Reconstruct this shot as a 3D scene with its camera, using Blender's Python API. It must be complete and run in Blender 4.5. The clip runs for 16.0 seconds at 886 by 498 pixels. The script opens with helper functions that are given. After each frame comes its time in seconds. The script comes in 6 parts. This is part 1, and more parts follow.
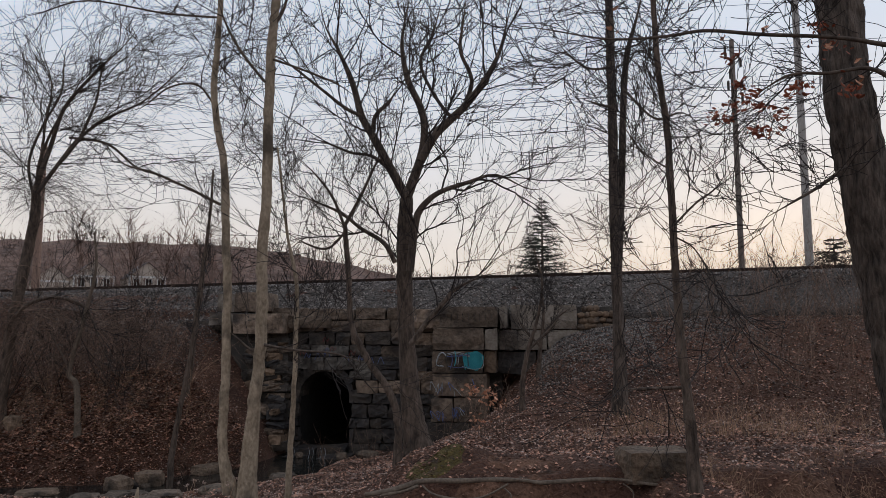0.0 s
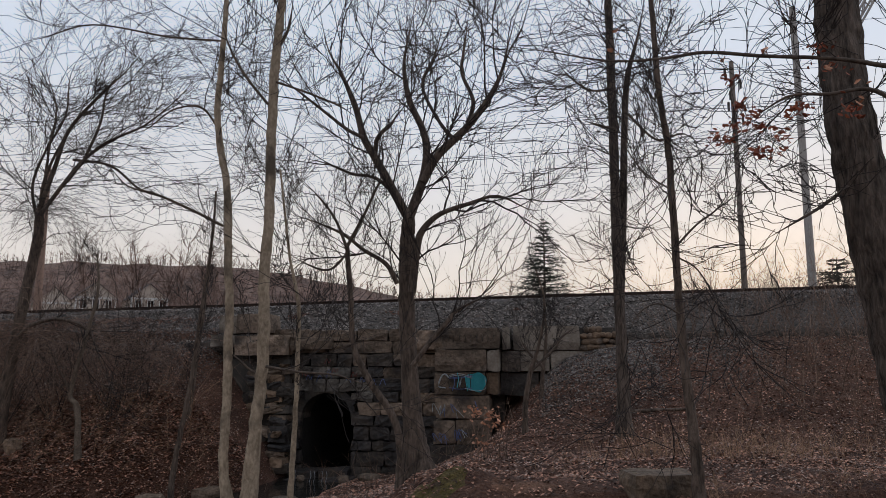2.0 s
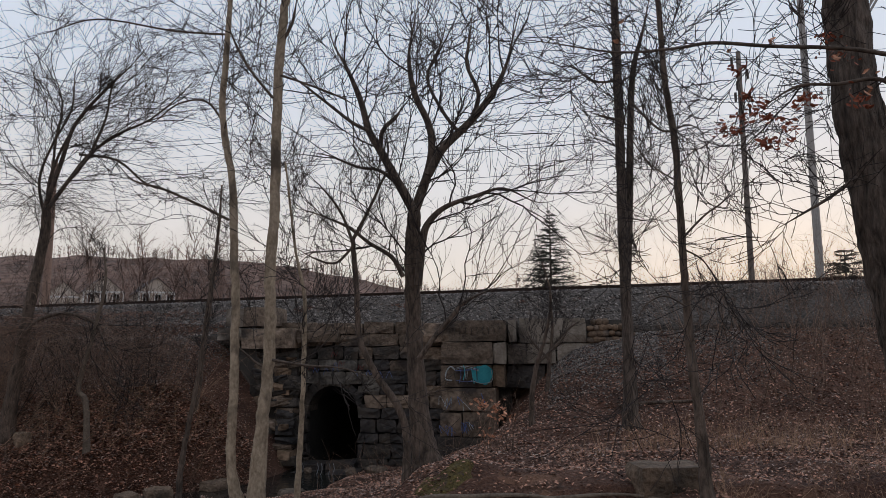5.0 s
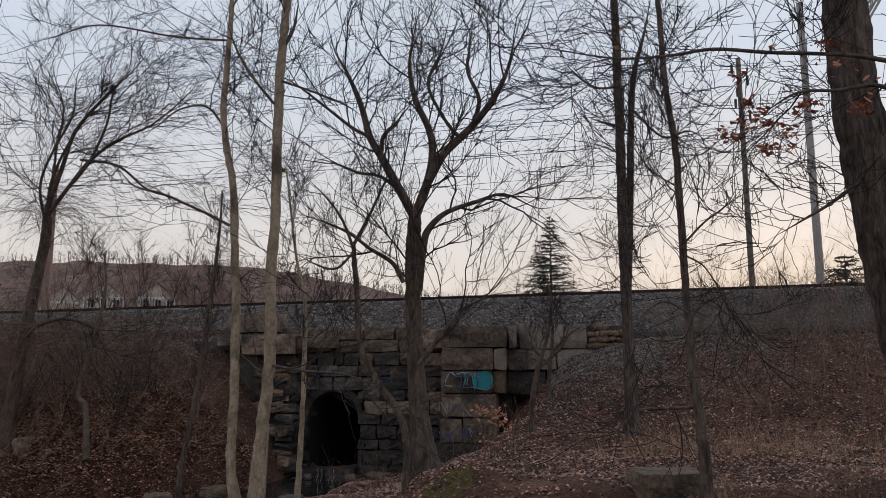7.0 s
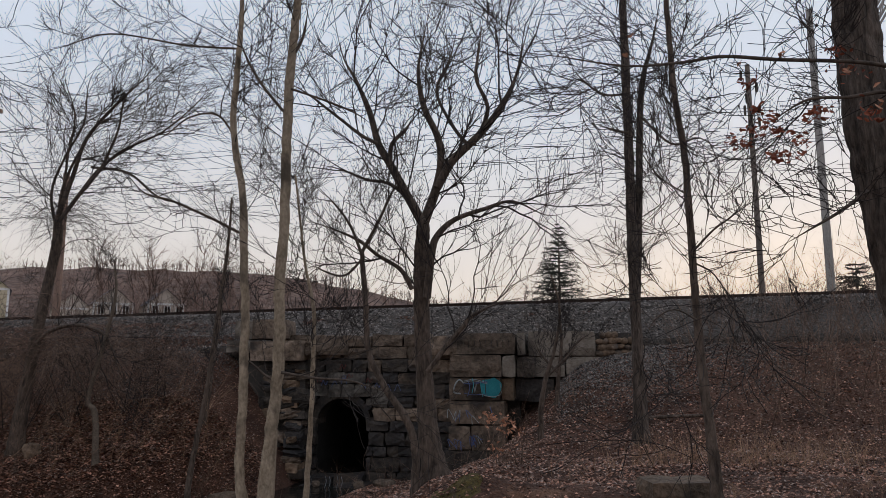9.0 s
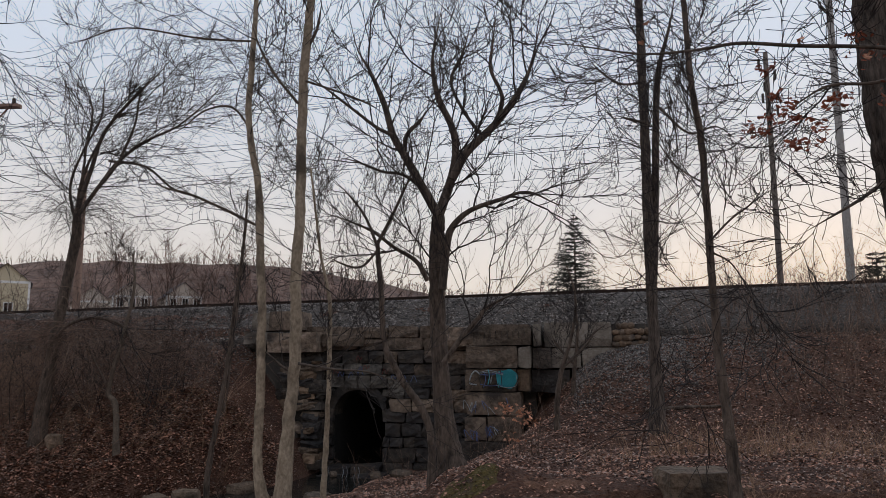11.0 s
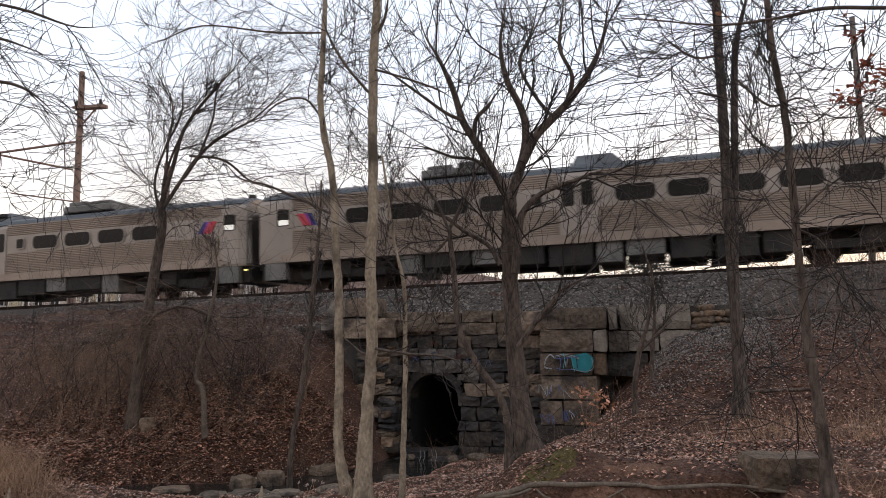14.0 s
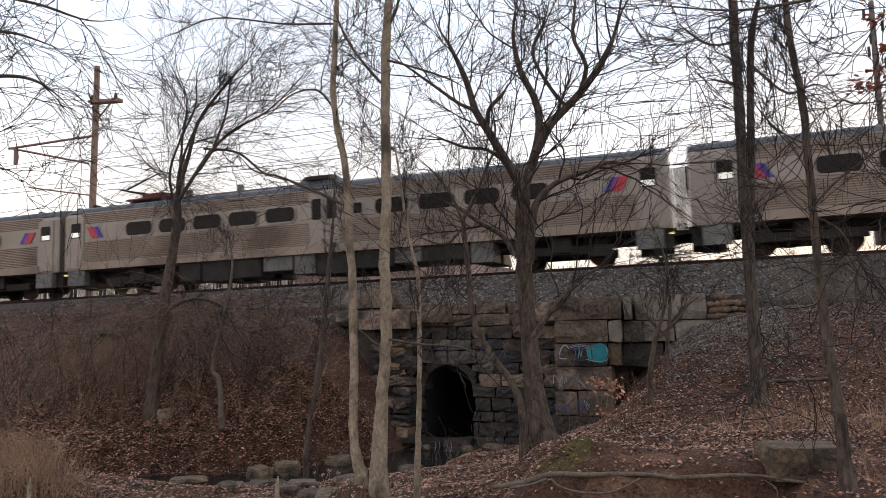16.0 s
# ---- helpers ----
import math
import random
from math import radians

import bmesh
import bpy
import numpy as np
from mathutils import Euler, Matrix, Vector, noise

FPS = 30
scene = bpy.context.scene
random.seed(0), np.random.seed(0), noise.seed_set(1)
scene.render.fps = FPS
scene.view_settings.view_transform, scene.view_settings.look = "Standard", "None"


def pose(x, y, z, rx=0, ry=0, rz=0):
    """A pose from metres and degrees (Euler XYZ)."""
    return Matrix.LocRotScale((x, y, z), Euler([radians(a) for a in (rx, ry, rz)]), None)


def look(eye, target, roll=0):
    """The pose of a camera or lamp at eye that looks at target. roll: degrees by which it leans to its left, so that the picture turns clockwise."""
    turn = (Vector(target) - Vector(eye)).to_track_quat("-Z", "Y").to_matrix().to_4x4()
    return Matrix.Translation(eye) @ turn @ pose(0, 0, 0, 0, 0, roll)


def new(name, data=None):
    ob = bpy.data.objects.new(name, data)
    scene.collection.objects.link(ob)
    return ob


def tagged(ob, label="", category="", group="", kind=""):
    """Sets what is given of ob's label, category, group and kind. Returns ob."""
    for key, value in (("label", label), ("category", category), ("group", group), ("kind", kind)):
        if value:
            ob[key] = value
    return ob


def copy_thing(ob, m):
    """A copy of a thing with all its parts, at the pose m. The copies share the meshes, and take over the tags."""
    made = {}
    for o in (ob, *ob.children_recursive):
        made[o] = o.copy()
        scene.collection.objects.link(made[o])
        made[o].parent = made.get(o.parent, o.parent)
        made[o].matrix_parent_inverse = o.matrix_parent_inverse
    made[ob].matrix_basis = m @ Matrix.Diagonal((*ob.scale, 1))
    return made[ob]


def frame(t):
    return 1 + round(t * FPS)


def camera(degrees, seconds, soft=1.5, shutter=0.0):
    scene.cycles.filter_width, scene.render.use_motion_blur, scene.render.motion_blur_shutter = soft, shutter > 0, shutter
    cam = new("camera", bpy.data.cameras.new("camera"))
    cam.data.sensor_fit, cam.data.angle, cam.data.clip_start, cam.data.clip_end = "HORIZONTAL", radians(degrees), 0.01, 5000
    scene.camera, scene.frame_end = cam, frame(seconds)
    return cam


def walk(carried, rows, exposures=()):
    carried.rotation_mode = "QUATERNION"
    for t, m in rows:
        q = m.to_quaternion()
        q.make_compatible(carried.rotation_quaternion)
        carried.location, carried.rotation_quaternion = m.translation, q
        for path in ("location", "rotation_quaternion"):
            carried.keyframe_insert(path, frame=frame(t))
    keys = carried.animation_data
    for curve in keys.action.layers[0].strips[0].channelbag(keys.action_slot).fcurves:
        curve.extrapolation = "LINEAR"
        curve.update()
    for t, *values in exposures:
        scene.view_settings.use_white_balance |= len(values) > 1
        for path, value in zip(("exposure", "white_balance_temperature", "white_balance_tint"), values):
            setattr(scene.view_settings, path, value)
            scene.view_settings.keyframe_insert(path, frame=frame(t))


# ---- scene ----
cam = camera(62.96, 16.0, 0.7, 0.22)
PATH = [
    (0.0, pose(0.006, -0.002, 0.005, 96.50, -0.00, -0.00)),
    (0.5, pose(0.004, 0.012, 0.006, 97.20, -0.07, 0.01)),
    (1.0, pose(0.009, 0.012, 0.004, 97.71, -0.08, 0.13)),
    (1.5, pose(0.007, 0.017, 0.005, 98.01, -0.03, 0.19)),
    (2.0, pose(0.003, 0.001, 0.002, 98.17, 0.09, 0.17)),
    (2.5, pose(0.007, 0.015, 0.002, 98.28, 0.26, 0.14)),
    (3.0, pose(0.008, 0.006, -0.000, 98.28, 0.40, 0.18)),
    (3.5, pose(0.011, 0.006, 0.005, 98.16, 0.40, 0.36)),
    (4.0, pose(0.011, 0.011, 0.008, 97.91, 0.30, 0.65)),
    (6.5, pose(0.002, 0.014, 0.013, 97.47, 0.26, 0.69)),
    (7.0, pose(0.001, 0.014, 0.009, 98.04, 0.21, 0.68)),
    (7.5, pose(-0.003, 0.007, 0.009, 98.45, 0.18, 0.74)),
    (8.0, pose(0.001, -0.004, 0.012, 98.61, 0.05, 0.85)),
    (8.5, pose(-0.002, 0.001, 0.008, 98.69, 0.04, 1.05)),
    (9.0, pose(-0.003, 0.008, 0.015, 98.57, 0.08, 1.32)),
    (11.5, pose(-0.003, 0.012, 0.002, 97.84, 0.36, 3.38)),
    (12.0, pose(-0.016, 0.016, 0.000, 97.79, 0.57, 4.55)),
    (12.5, pose(-0.019, 0.028, -0.004, 97.64, 0.74, 5.86)),
    (13.0, pose(-0.022, 0.020, 0.002, 97.34, 0.86, 7.02)),
    (13.5, pose(-0.032, 0.012, -0.005, 97.07, 0.91, 7.81)),
    (14.0, pose(-0.029, 0.008, -0.003, 96.79, 0.79, 8.29)),
    (14.5, pose(-0.030, 0.013, 0.000, 96.59, 0.87, 8.62)),
    (15.0, pose(-0.031, 0.011, -0.008, 96.49, 0.84, 8.83)),
    (15.5, pose(-0.035, 0.018, -0.013, 96.36, 0.89, 9.00)),
    (16.0, pose(-0.025, 0.023, -0.012, 96.12, 1.01, 9.43)),
]
walk(cam, PATH, exposures=[(0.0, -0.66, 6950, 12), (9.0, -0.70, 6950, 12), (12.0, -0.69, 6950, 12), (12.5, -0.57, 7000, 12), (13.25, -0.22, 7150, 13), (14.0, -0.06, 7300, 13), (16.0, -0.01, 7300, 13)])

# ---- world, sun ----
SUN_AZ, SUN_EL = 26.0, 5.0            # degrees to the right of the y axis, and up
world = bpy.data.worlds.new("dusk_sky")
scene.world = world
world.use_nodes = True
wn, wl = world.node_tree.nodes, world.node_tree.links
wn.clear()
sky = wn.new("ShaderNodeTexSky")
sky.sky_type = 'NISHITA'
sky.sun_disc = False
sky.sun_elevation, sky.sun_rotation = radians(SUN_EL), radians(SUN_AZ)
sky.air_density, sky.dust_density, sky.ozone_density = 1.0, 2.0, 1.5
haze = wn.new("ShaderNodeMixRGB")       # thin high cloud pales the clear sky
haze.inputs[0].default_value = 0.95
# the veil of cloud is creamy towards the horizon and bluish higher up
wtc, wsep, wmap, veil = wn.new("ShaderNodeTexCoord"), wn.new("ShaderNodeSeparateXYZ"), wn.new("ShaderNodeMapRange"), wn.new("ShaderNodeMixRGB")
wmap.inputs["From Min"].default_value, wmap.inputs["From Max"].default_value = 0.06, 0.36
veil.inputs[1].default_value, veil.inputs[2].default_value = (7.0, 6.6, 6.3, 1), (5.6, 6.5, 7.9, 1)
wl.new(wtc.outputs["Generated"], wsep.inputs[0])
wl.new(wsep.outputs["Z"], wmap.inputs[0])
wl.new(wmap.outputs[0], veil.inputs[0])
wl.new(veil.outputs[0], haze.inputs[2])
bgn = wn.new("ShaderNodeBackground")
bgn.inputs[1].default_value = 0.185
won = wn.new("ShaderNodeOutputWorld")
wl.new(sky.outputs[0], haze.inputs[1])
wl.new(haze.outputs[0], bgn.inputs[0])
wl.new(bgn.outputs[0], won.inputs[0])

sun = new("sun", bpy.data.lights.new("sun", 'SUN'))
sun.data.energy, sun.data.angle, sun.data.color = 0.5, radians(12), (1.0, 0.72, 0.5)
sun.matrix_world = look((0, 0, 0), (-math.sin(radians(SUN_AZ)), -math.cos(radians(SUN_AZ)), -math.tan(radians(SUN_EL))))

# ---- materials ----


def mat(name, a, b, scale=4.0, rough=0.85, metal=0.0, bump=0.3, fine=40.0, c=None, stretch=(1, 1, 1), vary=0.0, dist=0.02, spec=0.4):
    """Two colours mixed by a broad and a fine noise, an optional third colour in patches, and a bump."""
    m = bpy.data.materials.new(name)
    m.use_nodes = True
    n, l = m.node_tree.nodes, m.node_tree.links
    bs = n["Principled BSDF"]
    bs.inputs["Roughness"].default_value = rough
    bs.inputs["Metallic"].default_value = metal
    bs.inputs["Specular IOR Level"].default_value = spec
    tc, mp = n.new("ShaderNodeTexCoord"), n.new("ShaderNodeMapping")
    mp.inputs["Scale"].default_value = stretch
    l.new(tc.outputs["Object"], mp.inputs[0])
    n1, n2 = n.new("ShaderNodeTexNoise"), n.new("ShaderNodeTexNoise")
    n1.inputs["Scale"].default_value, n1.inputs["Detail"].default_value = scale, 5
    n2.inputs["Scale"].default_value, n2.inputs["Detail"].default_value = fine, 4
    l.new(mp.outputs[0], n1.inputs[0]); l.new(mp.outputs[0], n2.inputs[0])
    add = n.new("ShaderNodeMath"); add.operation = 'ADD'
    l.new(n1.outputs[0], add.inputs[0]); l.new(n2.outputs[0], add.inputs[1])
    ramp = n.new("ShaderNodeMapRange")
    ramp.inputs["From Min"].default_value, ramp.inputs["From Max"].default_value = 0.72, 1.28
    l.new(add.outputs[0], ramp.inputs[0])
    mix = n.new("ShaderNodeMixRGB")
    mix.inputs[1].default_value, mix.inputs[2].default_value = (*a, 1), (*b, 1)
    l.new(ramp.outputs[0], mix.inputs[0])
    col = mix.outputs[0]
    if c:
        n3 = n.new("ShaderNodeTexNoise")
        n3.inputs["Scale"].default_value, n3.inputs["Detail"].default_value = scale * 0.45, 6
        l.new(mp.outputs[0], n3.inputs[0])
        r3 = n.new("ShaderNodeMapRange")
        r3.inputs["From Min"].default_value, r3.inputs["From Max"].default_value = 0.54, 0.66
        l.new(n3.outputs[0], r3.inputs[0])
        m3 = n.new("ShaderNodeMixRGB")
        m3.inputs[2].default_value = (*c, 1)
        l.new(r3.outputs[0], m3.inputs[0]); l.new(col, m3.inputs[1])
        col = m3.outputs[0]
    if vary:
        oi, geo = n.new("ShaderNodeObjectInfo"), n.new("ShaderNodeNewGeometry")
        sm = n.new("ShaderNodeMath"); sm.operation = 'ADD'
        fr = n.new("ShaderNodeMath"); fr.operation = 'FRACT'
        l.new(oi.outputs["Random"], sm.inputs[0]); l.new(geo.outputs["Random Per Island"], sm.inputs[1]); l.new(sm.outputs[0], fr.inputs[0])
        vr = n.new("ShaderNodeMapRange")
        vr.inputs["To Min"].default_value, vr.inputs["To Max"].default_value = 1 - vary, 1 + vary
        l.new(fr.outputs[0], vr.inputs[0])
        hs = n.new("ShaderNodeHueSaturation")
        l.new(vr.outputs[0], hs.inputs["Value"]); l.new(col, hs.inputs["Color"])
        col = hs.outputs[0]
    l.new(col, bs.inputs["Base Color"])
    if bump:
        bp = n.new("ShaderNodeBump")
        bp.inputs["Strength"].default_value, bp.inputs["Distance"].default_value = bump, dist
        l.new(add.outputs[0], bp.inputs["Height"]); l.new(bp.outputs[0], bs.inputs["Normal"])
    return m


def glow(name, colour, strength):
    m = bpy.data.materials.new(name)
    m.use_nodes = True
    bs = m.node_tree.nodes["Principled BSDF"]
    bs.inputs["Base Color"].default_value = (*colour, 1)
    bs.inputs["Emission Color"].default_value = (*colour, 1)
    bs.inputs["Emission Strength"].default_value = strength
    return m


M_LITTER = mat("leaf_litter", (0.036, 0.015, 0.010), (0.15, 0.072, 0.047), 1.3, 0.95, 0, 1.0, 22, c=(0.042, 0.019, 0.012), dist=0.08)
M_LEAF = mat("dry_leaf", (0.10, 0.040, 0.025), (0.43, 0.228, 0.158), 3, 0.8, 0, 0.1, 30, vary=0.9)
M_LEAF_PALE = mat("bleached_leaf", (0.22, 0.15, 0.125), (0.50, 0.37, 0.31), 3, 0.8, 0, 0.1, 30, vary=0.3)
M_LEAF_RED = mat("russet_leaf", (0.16, 0.035, 0.02), (0.30, 0.08, 0.035), 8, 0.7, 0, 0.1, 30, vary=0.3)
M_LEAF_ORANGE = mat("orange_leaf", (0.34, 0.14, 0.08), (0.54, 0.28, 0.18), 8, 0.7, 0, 0.1, 30, vary=0.3)
M_SOIL = mat("bare_soil", (0.075, 0.036, 0.022), (0.19, 0.10, 0.066), 3, 0.95, 0, 0.8, 24, c=(0.05, 0.027, 0.018), dist=0.05)
M_MOSS = mat("moss", (0.05, 0.039, 0.014), (0.16, 0.115, 0.036), 11, 0.95, 0, 1.0, 40, c=(0.075, 0.045, 0.03), dist=0.08)
M_BALLAST = mat("ballast_gravel", (0.022, 0.018, 0.016), (0.115, 0.096, 0.085), 9, 0.9, 0, 1.0, 16, c=(0.075, 0.053, 0.042), dist=0.06)
M_BSTONE = mat("ballast_stone", (0.034, 0.028, 0.026), (0.23, 0.198, 0.18), 5, 0.85, 0, 0.2, 30, vary=0.8)
M_SANDSTONE = mat("sandstone", (0.07, 0.05, 0.037), (0.24, 0.175, 0.132), 2.2, 0.9, 0, 1.0, 9, c=(0.04, 0.031, 0.027), vary=0.4, dist=0.06)
M_SAND_DARK = mat("dark_sandstone", (0.018, 0.0145, 0.013), (0.085, 0.067, 0.055), 2.4, 0.9, 0, 1.0, 9, c=(0.02, 0.018, 0.017), vary=0.45, dist=0.06)
M_BLOOM = mat("lime_stained_sandstone", (0.04, 0.034, 0.03), (0.17, 0.15, 0.132), 2.6, 0.9, 0, 1.0, 9, c=(0.03, 0.025, 0.022), vary=0.3, dist=0.06)
M_BLACKSTONE = mat("near_black_stone", (0.010, 0.009, 0.010), (0.045, 0.037, 0.034), 2.4, 0.7, 0, 1.0, 9, c=(0.07, 0.052, 0.04), vary=0.4, dist=0.06)
M_OCHRE = mat("ochre_sandstone", (0.09, 0.058, 0.038), (0.24, 0.16, 0.108), 2.4, 0.9, 0, 1.0, 9, c=(0.05, 0.034, 0.026), vary=0.35, dist=0.06)
M_CONCRETE = mat("weathered_concrete", (0.13, 0.105, 0.085), (0.26, 0.22, 0.185), 2, 0.9, 0, 0.6, 14, c=(0.075, 0.06, 0.05), vary=0.15, dist=0.03)
M_MORTAR = mat("dark_joint", (0.035, 0.032, 0.03), (0.08, 0.07, 0.062), 3, 0.95, 0, 0.5, 30)
M_TEAL = mat("teal_paint", (0.02, 0.30, 0.36), (0.05, 0.42, 0.48), 5, 0.6, 0, 0.1, 40)
M_WPAINT = mat("pale_paint", (0.2, 0.22, 0.23), (0.4, 0.42, 0.43), 9, 0.6, 0, 0.1, 40)
M_RED_PAINT = mat("red_paint", (0.09, 0.016, 0.014), (0.16, 0.03, 0.025), 6, 0.6, 0, 0.1, 40)
M_BPAINT = mat("blue_paint", (0.05, 0.08, 0.2), (0.10, 0.14, 0.30), 6, 0.6, 0, 0.1, 40)
M_BARK_GREY = mat("grey_brown_bark", (0.03, 0.021, 0.016), (0.15, 0.108, 0.085), 7, 0.92, 0, 1.0, 22, stretch=(1, 1, 0.3), dist=0.06)
M_BARK_PALE = mat("pale_smooth_bark", (0.155, 0.115, 0.08), (0.37, 0.288, 0.21), 6, 0.85, 0, 0.8, 26, c=(0.08, 0.06, 0.043), stretch=(1, 1, 0.6), dist=0.03)
M_BARK_DARK = mat("dark_furrowed_bark", (0.022, 0.016, 0.013), (0.15, 0.113, 0.093), 9, 0.95, 0, 1.0, 30, stretch=(1, 1, 0.2), dist=0.1)
M_BARK_YOUNG = mat("young_bark", (0.035, 0.026, 0.021), (0.12, 0.088, 0.07), 7, 0.9, 0, 0.5, 22)
M_TWIG = mat("twig", (0.014, 0.010, 0.009), (0.042, 0.031, 0.028), 3, 0.9, 0, 0, 20)
M_BRUSH = mat("brush_stem", (0.085, 0.05, 0.036), (0.25, 0.165, 0.122), 1.5, 0.9, 0, 0, 20, vary=0.5)
M_FARWOOD = mat("far_wood", (0.055, 0.034, 0.027), (0.24, 0.15, 0.118), 0.05, 0.95, 0, 0.9, 0.32, stretch=(1, 1, 0.5), dist=3.0)
M_STRAW = mat("straw_grass", (0.20, 0.115, 0.072), (0.50, 0.315, 0.21), 2, 0.9, 0, 0, 20, vary=0.35)
M_WATER = mat("creek_water", (0.012, 0.012, 0.011), (0.03, 0.028, 0.025), 1.2, 0.06, 0, 0.25, 5, stretch=(1, 1, 1), dist=0.05, spec=0.5)
M_FOAM = mat("foam", (0.2, 0.22, 0.25), (0.45, 0.48, 0.52), 14, 0.6, 0, 0.3, 30)
M_ROCK = mat("creek_rock", (0.07, 0.047, 0.031), (0.22, 0.15, 0.105), 3, 0.85, 0, 1.0, 14, c=(0.035, 0.025, 0.018), vary=0.35, dist=0.05)
M_RAIL = mat("rusty_rail", (0.014, 0.008, 0.006), (0.045, 0.024, 0.017), 4, 0.9, 0.0, 0.2, 40)
M_TIE = mat("creosote_tie", (0.03, 0.025, 0.022), (0.09, 0.075, 0.065), 3, 0.95, 0, 0.5, 30)
M_STEEL = mat("brushed_stainless", (0.205, 0.157, 0.128), (0.31, 0.242, 0.2), 0.7, 0.45, 0.5, 0.05, 30, c=(0.16, 0.12, 0.097))
M_STEELSM = mat("smooth_stainless", (0.225, 0.185, 0.16), (0.31, 0.26, 0.226), 0.8, 0.42, 0.4, 0.03, 30)
M_BELLOWS = mat("brown_rubber", (0.05, 0.03, 0.026), (0.10, 0.062, 0.052), 3, 0.85, 0, 0.3, 25)
M_POLISH = mat("polished_stainless", (0.6, 0.59, 0.58), (0.7, 0.69, 0.68), 1.5, 0.22, 1.0, 0.02, 30)
M_ROOF = mat("grey_roof", (0.09, 0.098, 0.11), (0.15, 0.16, 0.175), 0.9, 0.55, 0.2, 0.1, 20, c=(0.075, 0.078, 0.085))
M_UNDER = mat("underframe_black", (0.012, 0.011, 0.011), (0.045, 0.038, 0.034), 2, 0.85, 0.1, 0.3, 25)
M_EQUIP = mat("equipment_grey", (0.10, 0.095, 0.09), (0.2, 0.185, 0.175), 2, 0.7, 0.2, 0.2, 25)
M_WINDOW = mat("tinted_window", (0.008, 0.006, 0.006), (0.02, 0.016, 0.014), 1.5, 0.25, 0, 0, 10, spec=0.12)
M_RED = mat("red_vinyl", (0.42, 0.03, 0.045), (0.5, 0.045, 0.06), 4, 0.5, 0, 0, 20)
M_BLUE = mat("blue_vinyl", (0.02, 0.03, 0.22), (0.035, 0.05, 0.3), 4, 0.5, 0, 0, 20)
M_PURPLE = mat("purple_vinyl", (0.18, 0.03, 0.2), (0.25, 0.04, 0.25), 4, 0.5, 0, 0, 20)
M_PANTO = mat("pantograph_red", (0.10, 0.025, 0.02), (0.2, 0.05, 0.04), 4, 0.7, 0.2, 0.1, 20)
M_POLE = mat("weathered_pole", (0.19, 0.12, 0.095), (0.32, 0.21, 0.165), 3, 0.9, 0, 0.4, 30, stretch=(1, 1, 0.1))
M_POLEGREY = mat("galvanised_pole", (0.22, 0.2, 0.19), (0.35, 0.325, 0.31), 2, 0.6, 0.2, 0.2, 30, stretch=(1, 1, 0.3))
M_TIE2 = mat("grey_brown_pole", (0.11, 0.09, 0.08), (0.20, 0.165, 0.145), 3, 0.9, 0, 0.4, 30, stretch=(1, 1, 0.1))
M_WIRE = mat("wire", (0.10, 0.10, 0.11), (0.16, 0.16, 0.17), 1, 0.6, 0.3, 0, 5)
M_NEEDLE = mat("spruce_needle", (0.012, 0.018, 0.014), (0.04, 0.05, 0.036), 2, 0.9, 0, 0, 20)
M_SIDING = mat("yellow_siding", (0.50, 0.42, 0.29), (0.6, 0.51, 0.37), 0.5, 0.8, 0, 0.1, 8)
M_SIDING2 = mat("beige_siding", (0.50, 0.42, 0.36), (0.6, 0.51, 0.44), 0.5, 0.8, 0, 0.1, 8)
M_SHINGLE = mat("grey_shingle", (0.15, 0.14, 0.15), (0.24, 0.225, 0.23), 1, 0.9, 0, 0.3, 10)
# near black: the shade inside the culvert is part of this colour
M_TUNNEL = mat("shaded_vault", (0.006, 0.005, 0.005), (0.022, 0.019, 0.017), 3, 0.95, 0, 0.6, 14)
M_WETSTONE = mat("wet_stone", (0.06, 0.043, 0.031), (0.19, 0.14, 0.105), 3, 0.8, 0, 1.0, 14, c=(0.02, 0.016, 0.013), vary=0.4, dist=0.05)
M_ROOT = mat("bare_root", (0.07, 0.05, 0.038), (0.17, 0.13, 0.10), 5, 0.9, 0, 0.5, 30)
M_TRIM = mat("white_trim", (0.72, 0.71, 0.7), (0.8, 0.79, 0.78), 2, 0.7, 0, 0, 10)
M_LAMP = glow("lit_marker", (1.0, 0.8, 0.3), 1.2)
# emission in place of the sky that shows through the end doors
M_SKYGLOW = glow("sky_glow", (0.85, 0.85, 0.8), 0.55)

# ---- mesh helpers ----


def part(name, bm, material, parent=None, label=""):
    """Links a bmesh as one mesh object under a thing or a part."""
    me = bpy.data.meshes.new(name)
    bm.to_mesh(me)
    bm.free()
    me.materials.append(material)
    ob = new(name, me)
    if parent:
        ob.parent = parent
    if label:
        ob["label"] = label
    return ob


def raw(name, verts, faces, material, parent=None, smooth=False):
    """The same from arrays of vertices and of faces that all have the same number of corners."""
    verts, faces = np.asarray(verts, np.float32), np.asarray(faces, np.int32)
    me = bpy.data.meshes.new(name)
    me.vertices.add(len(verts))
    me.vertices.foreach_set("co", verts.ravel())
    k = faces.shape[1]
    me.loops.add(faces.size)
    me.loops.foreach_set("vertex_index", faces.ravel())
    me.polygons.add(len(faces))
    me.polygons.foreach_set("loop_start", np.arange(0, faces.size, k, dtype=np.int32))
    me.polygons.foreach_set("loop_total", np.full(len(faces), k, np.int32))
    if smooth:
        me.polygons.foreach_set("use_smooth", np.ones(len(faces), bool))
    me.update(calc_edges=True)
    me.materials.append(material)
    ob = new(name, me)
    if parent:
        ob.parent = parent
    return ob


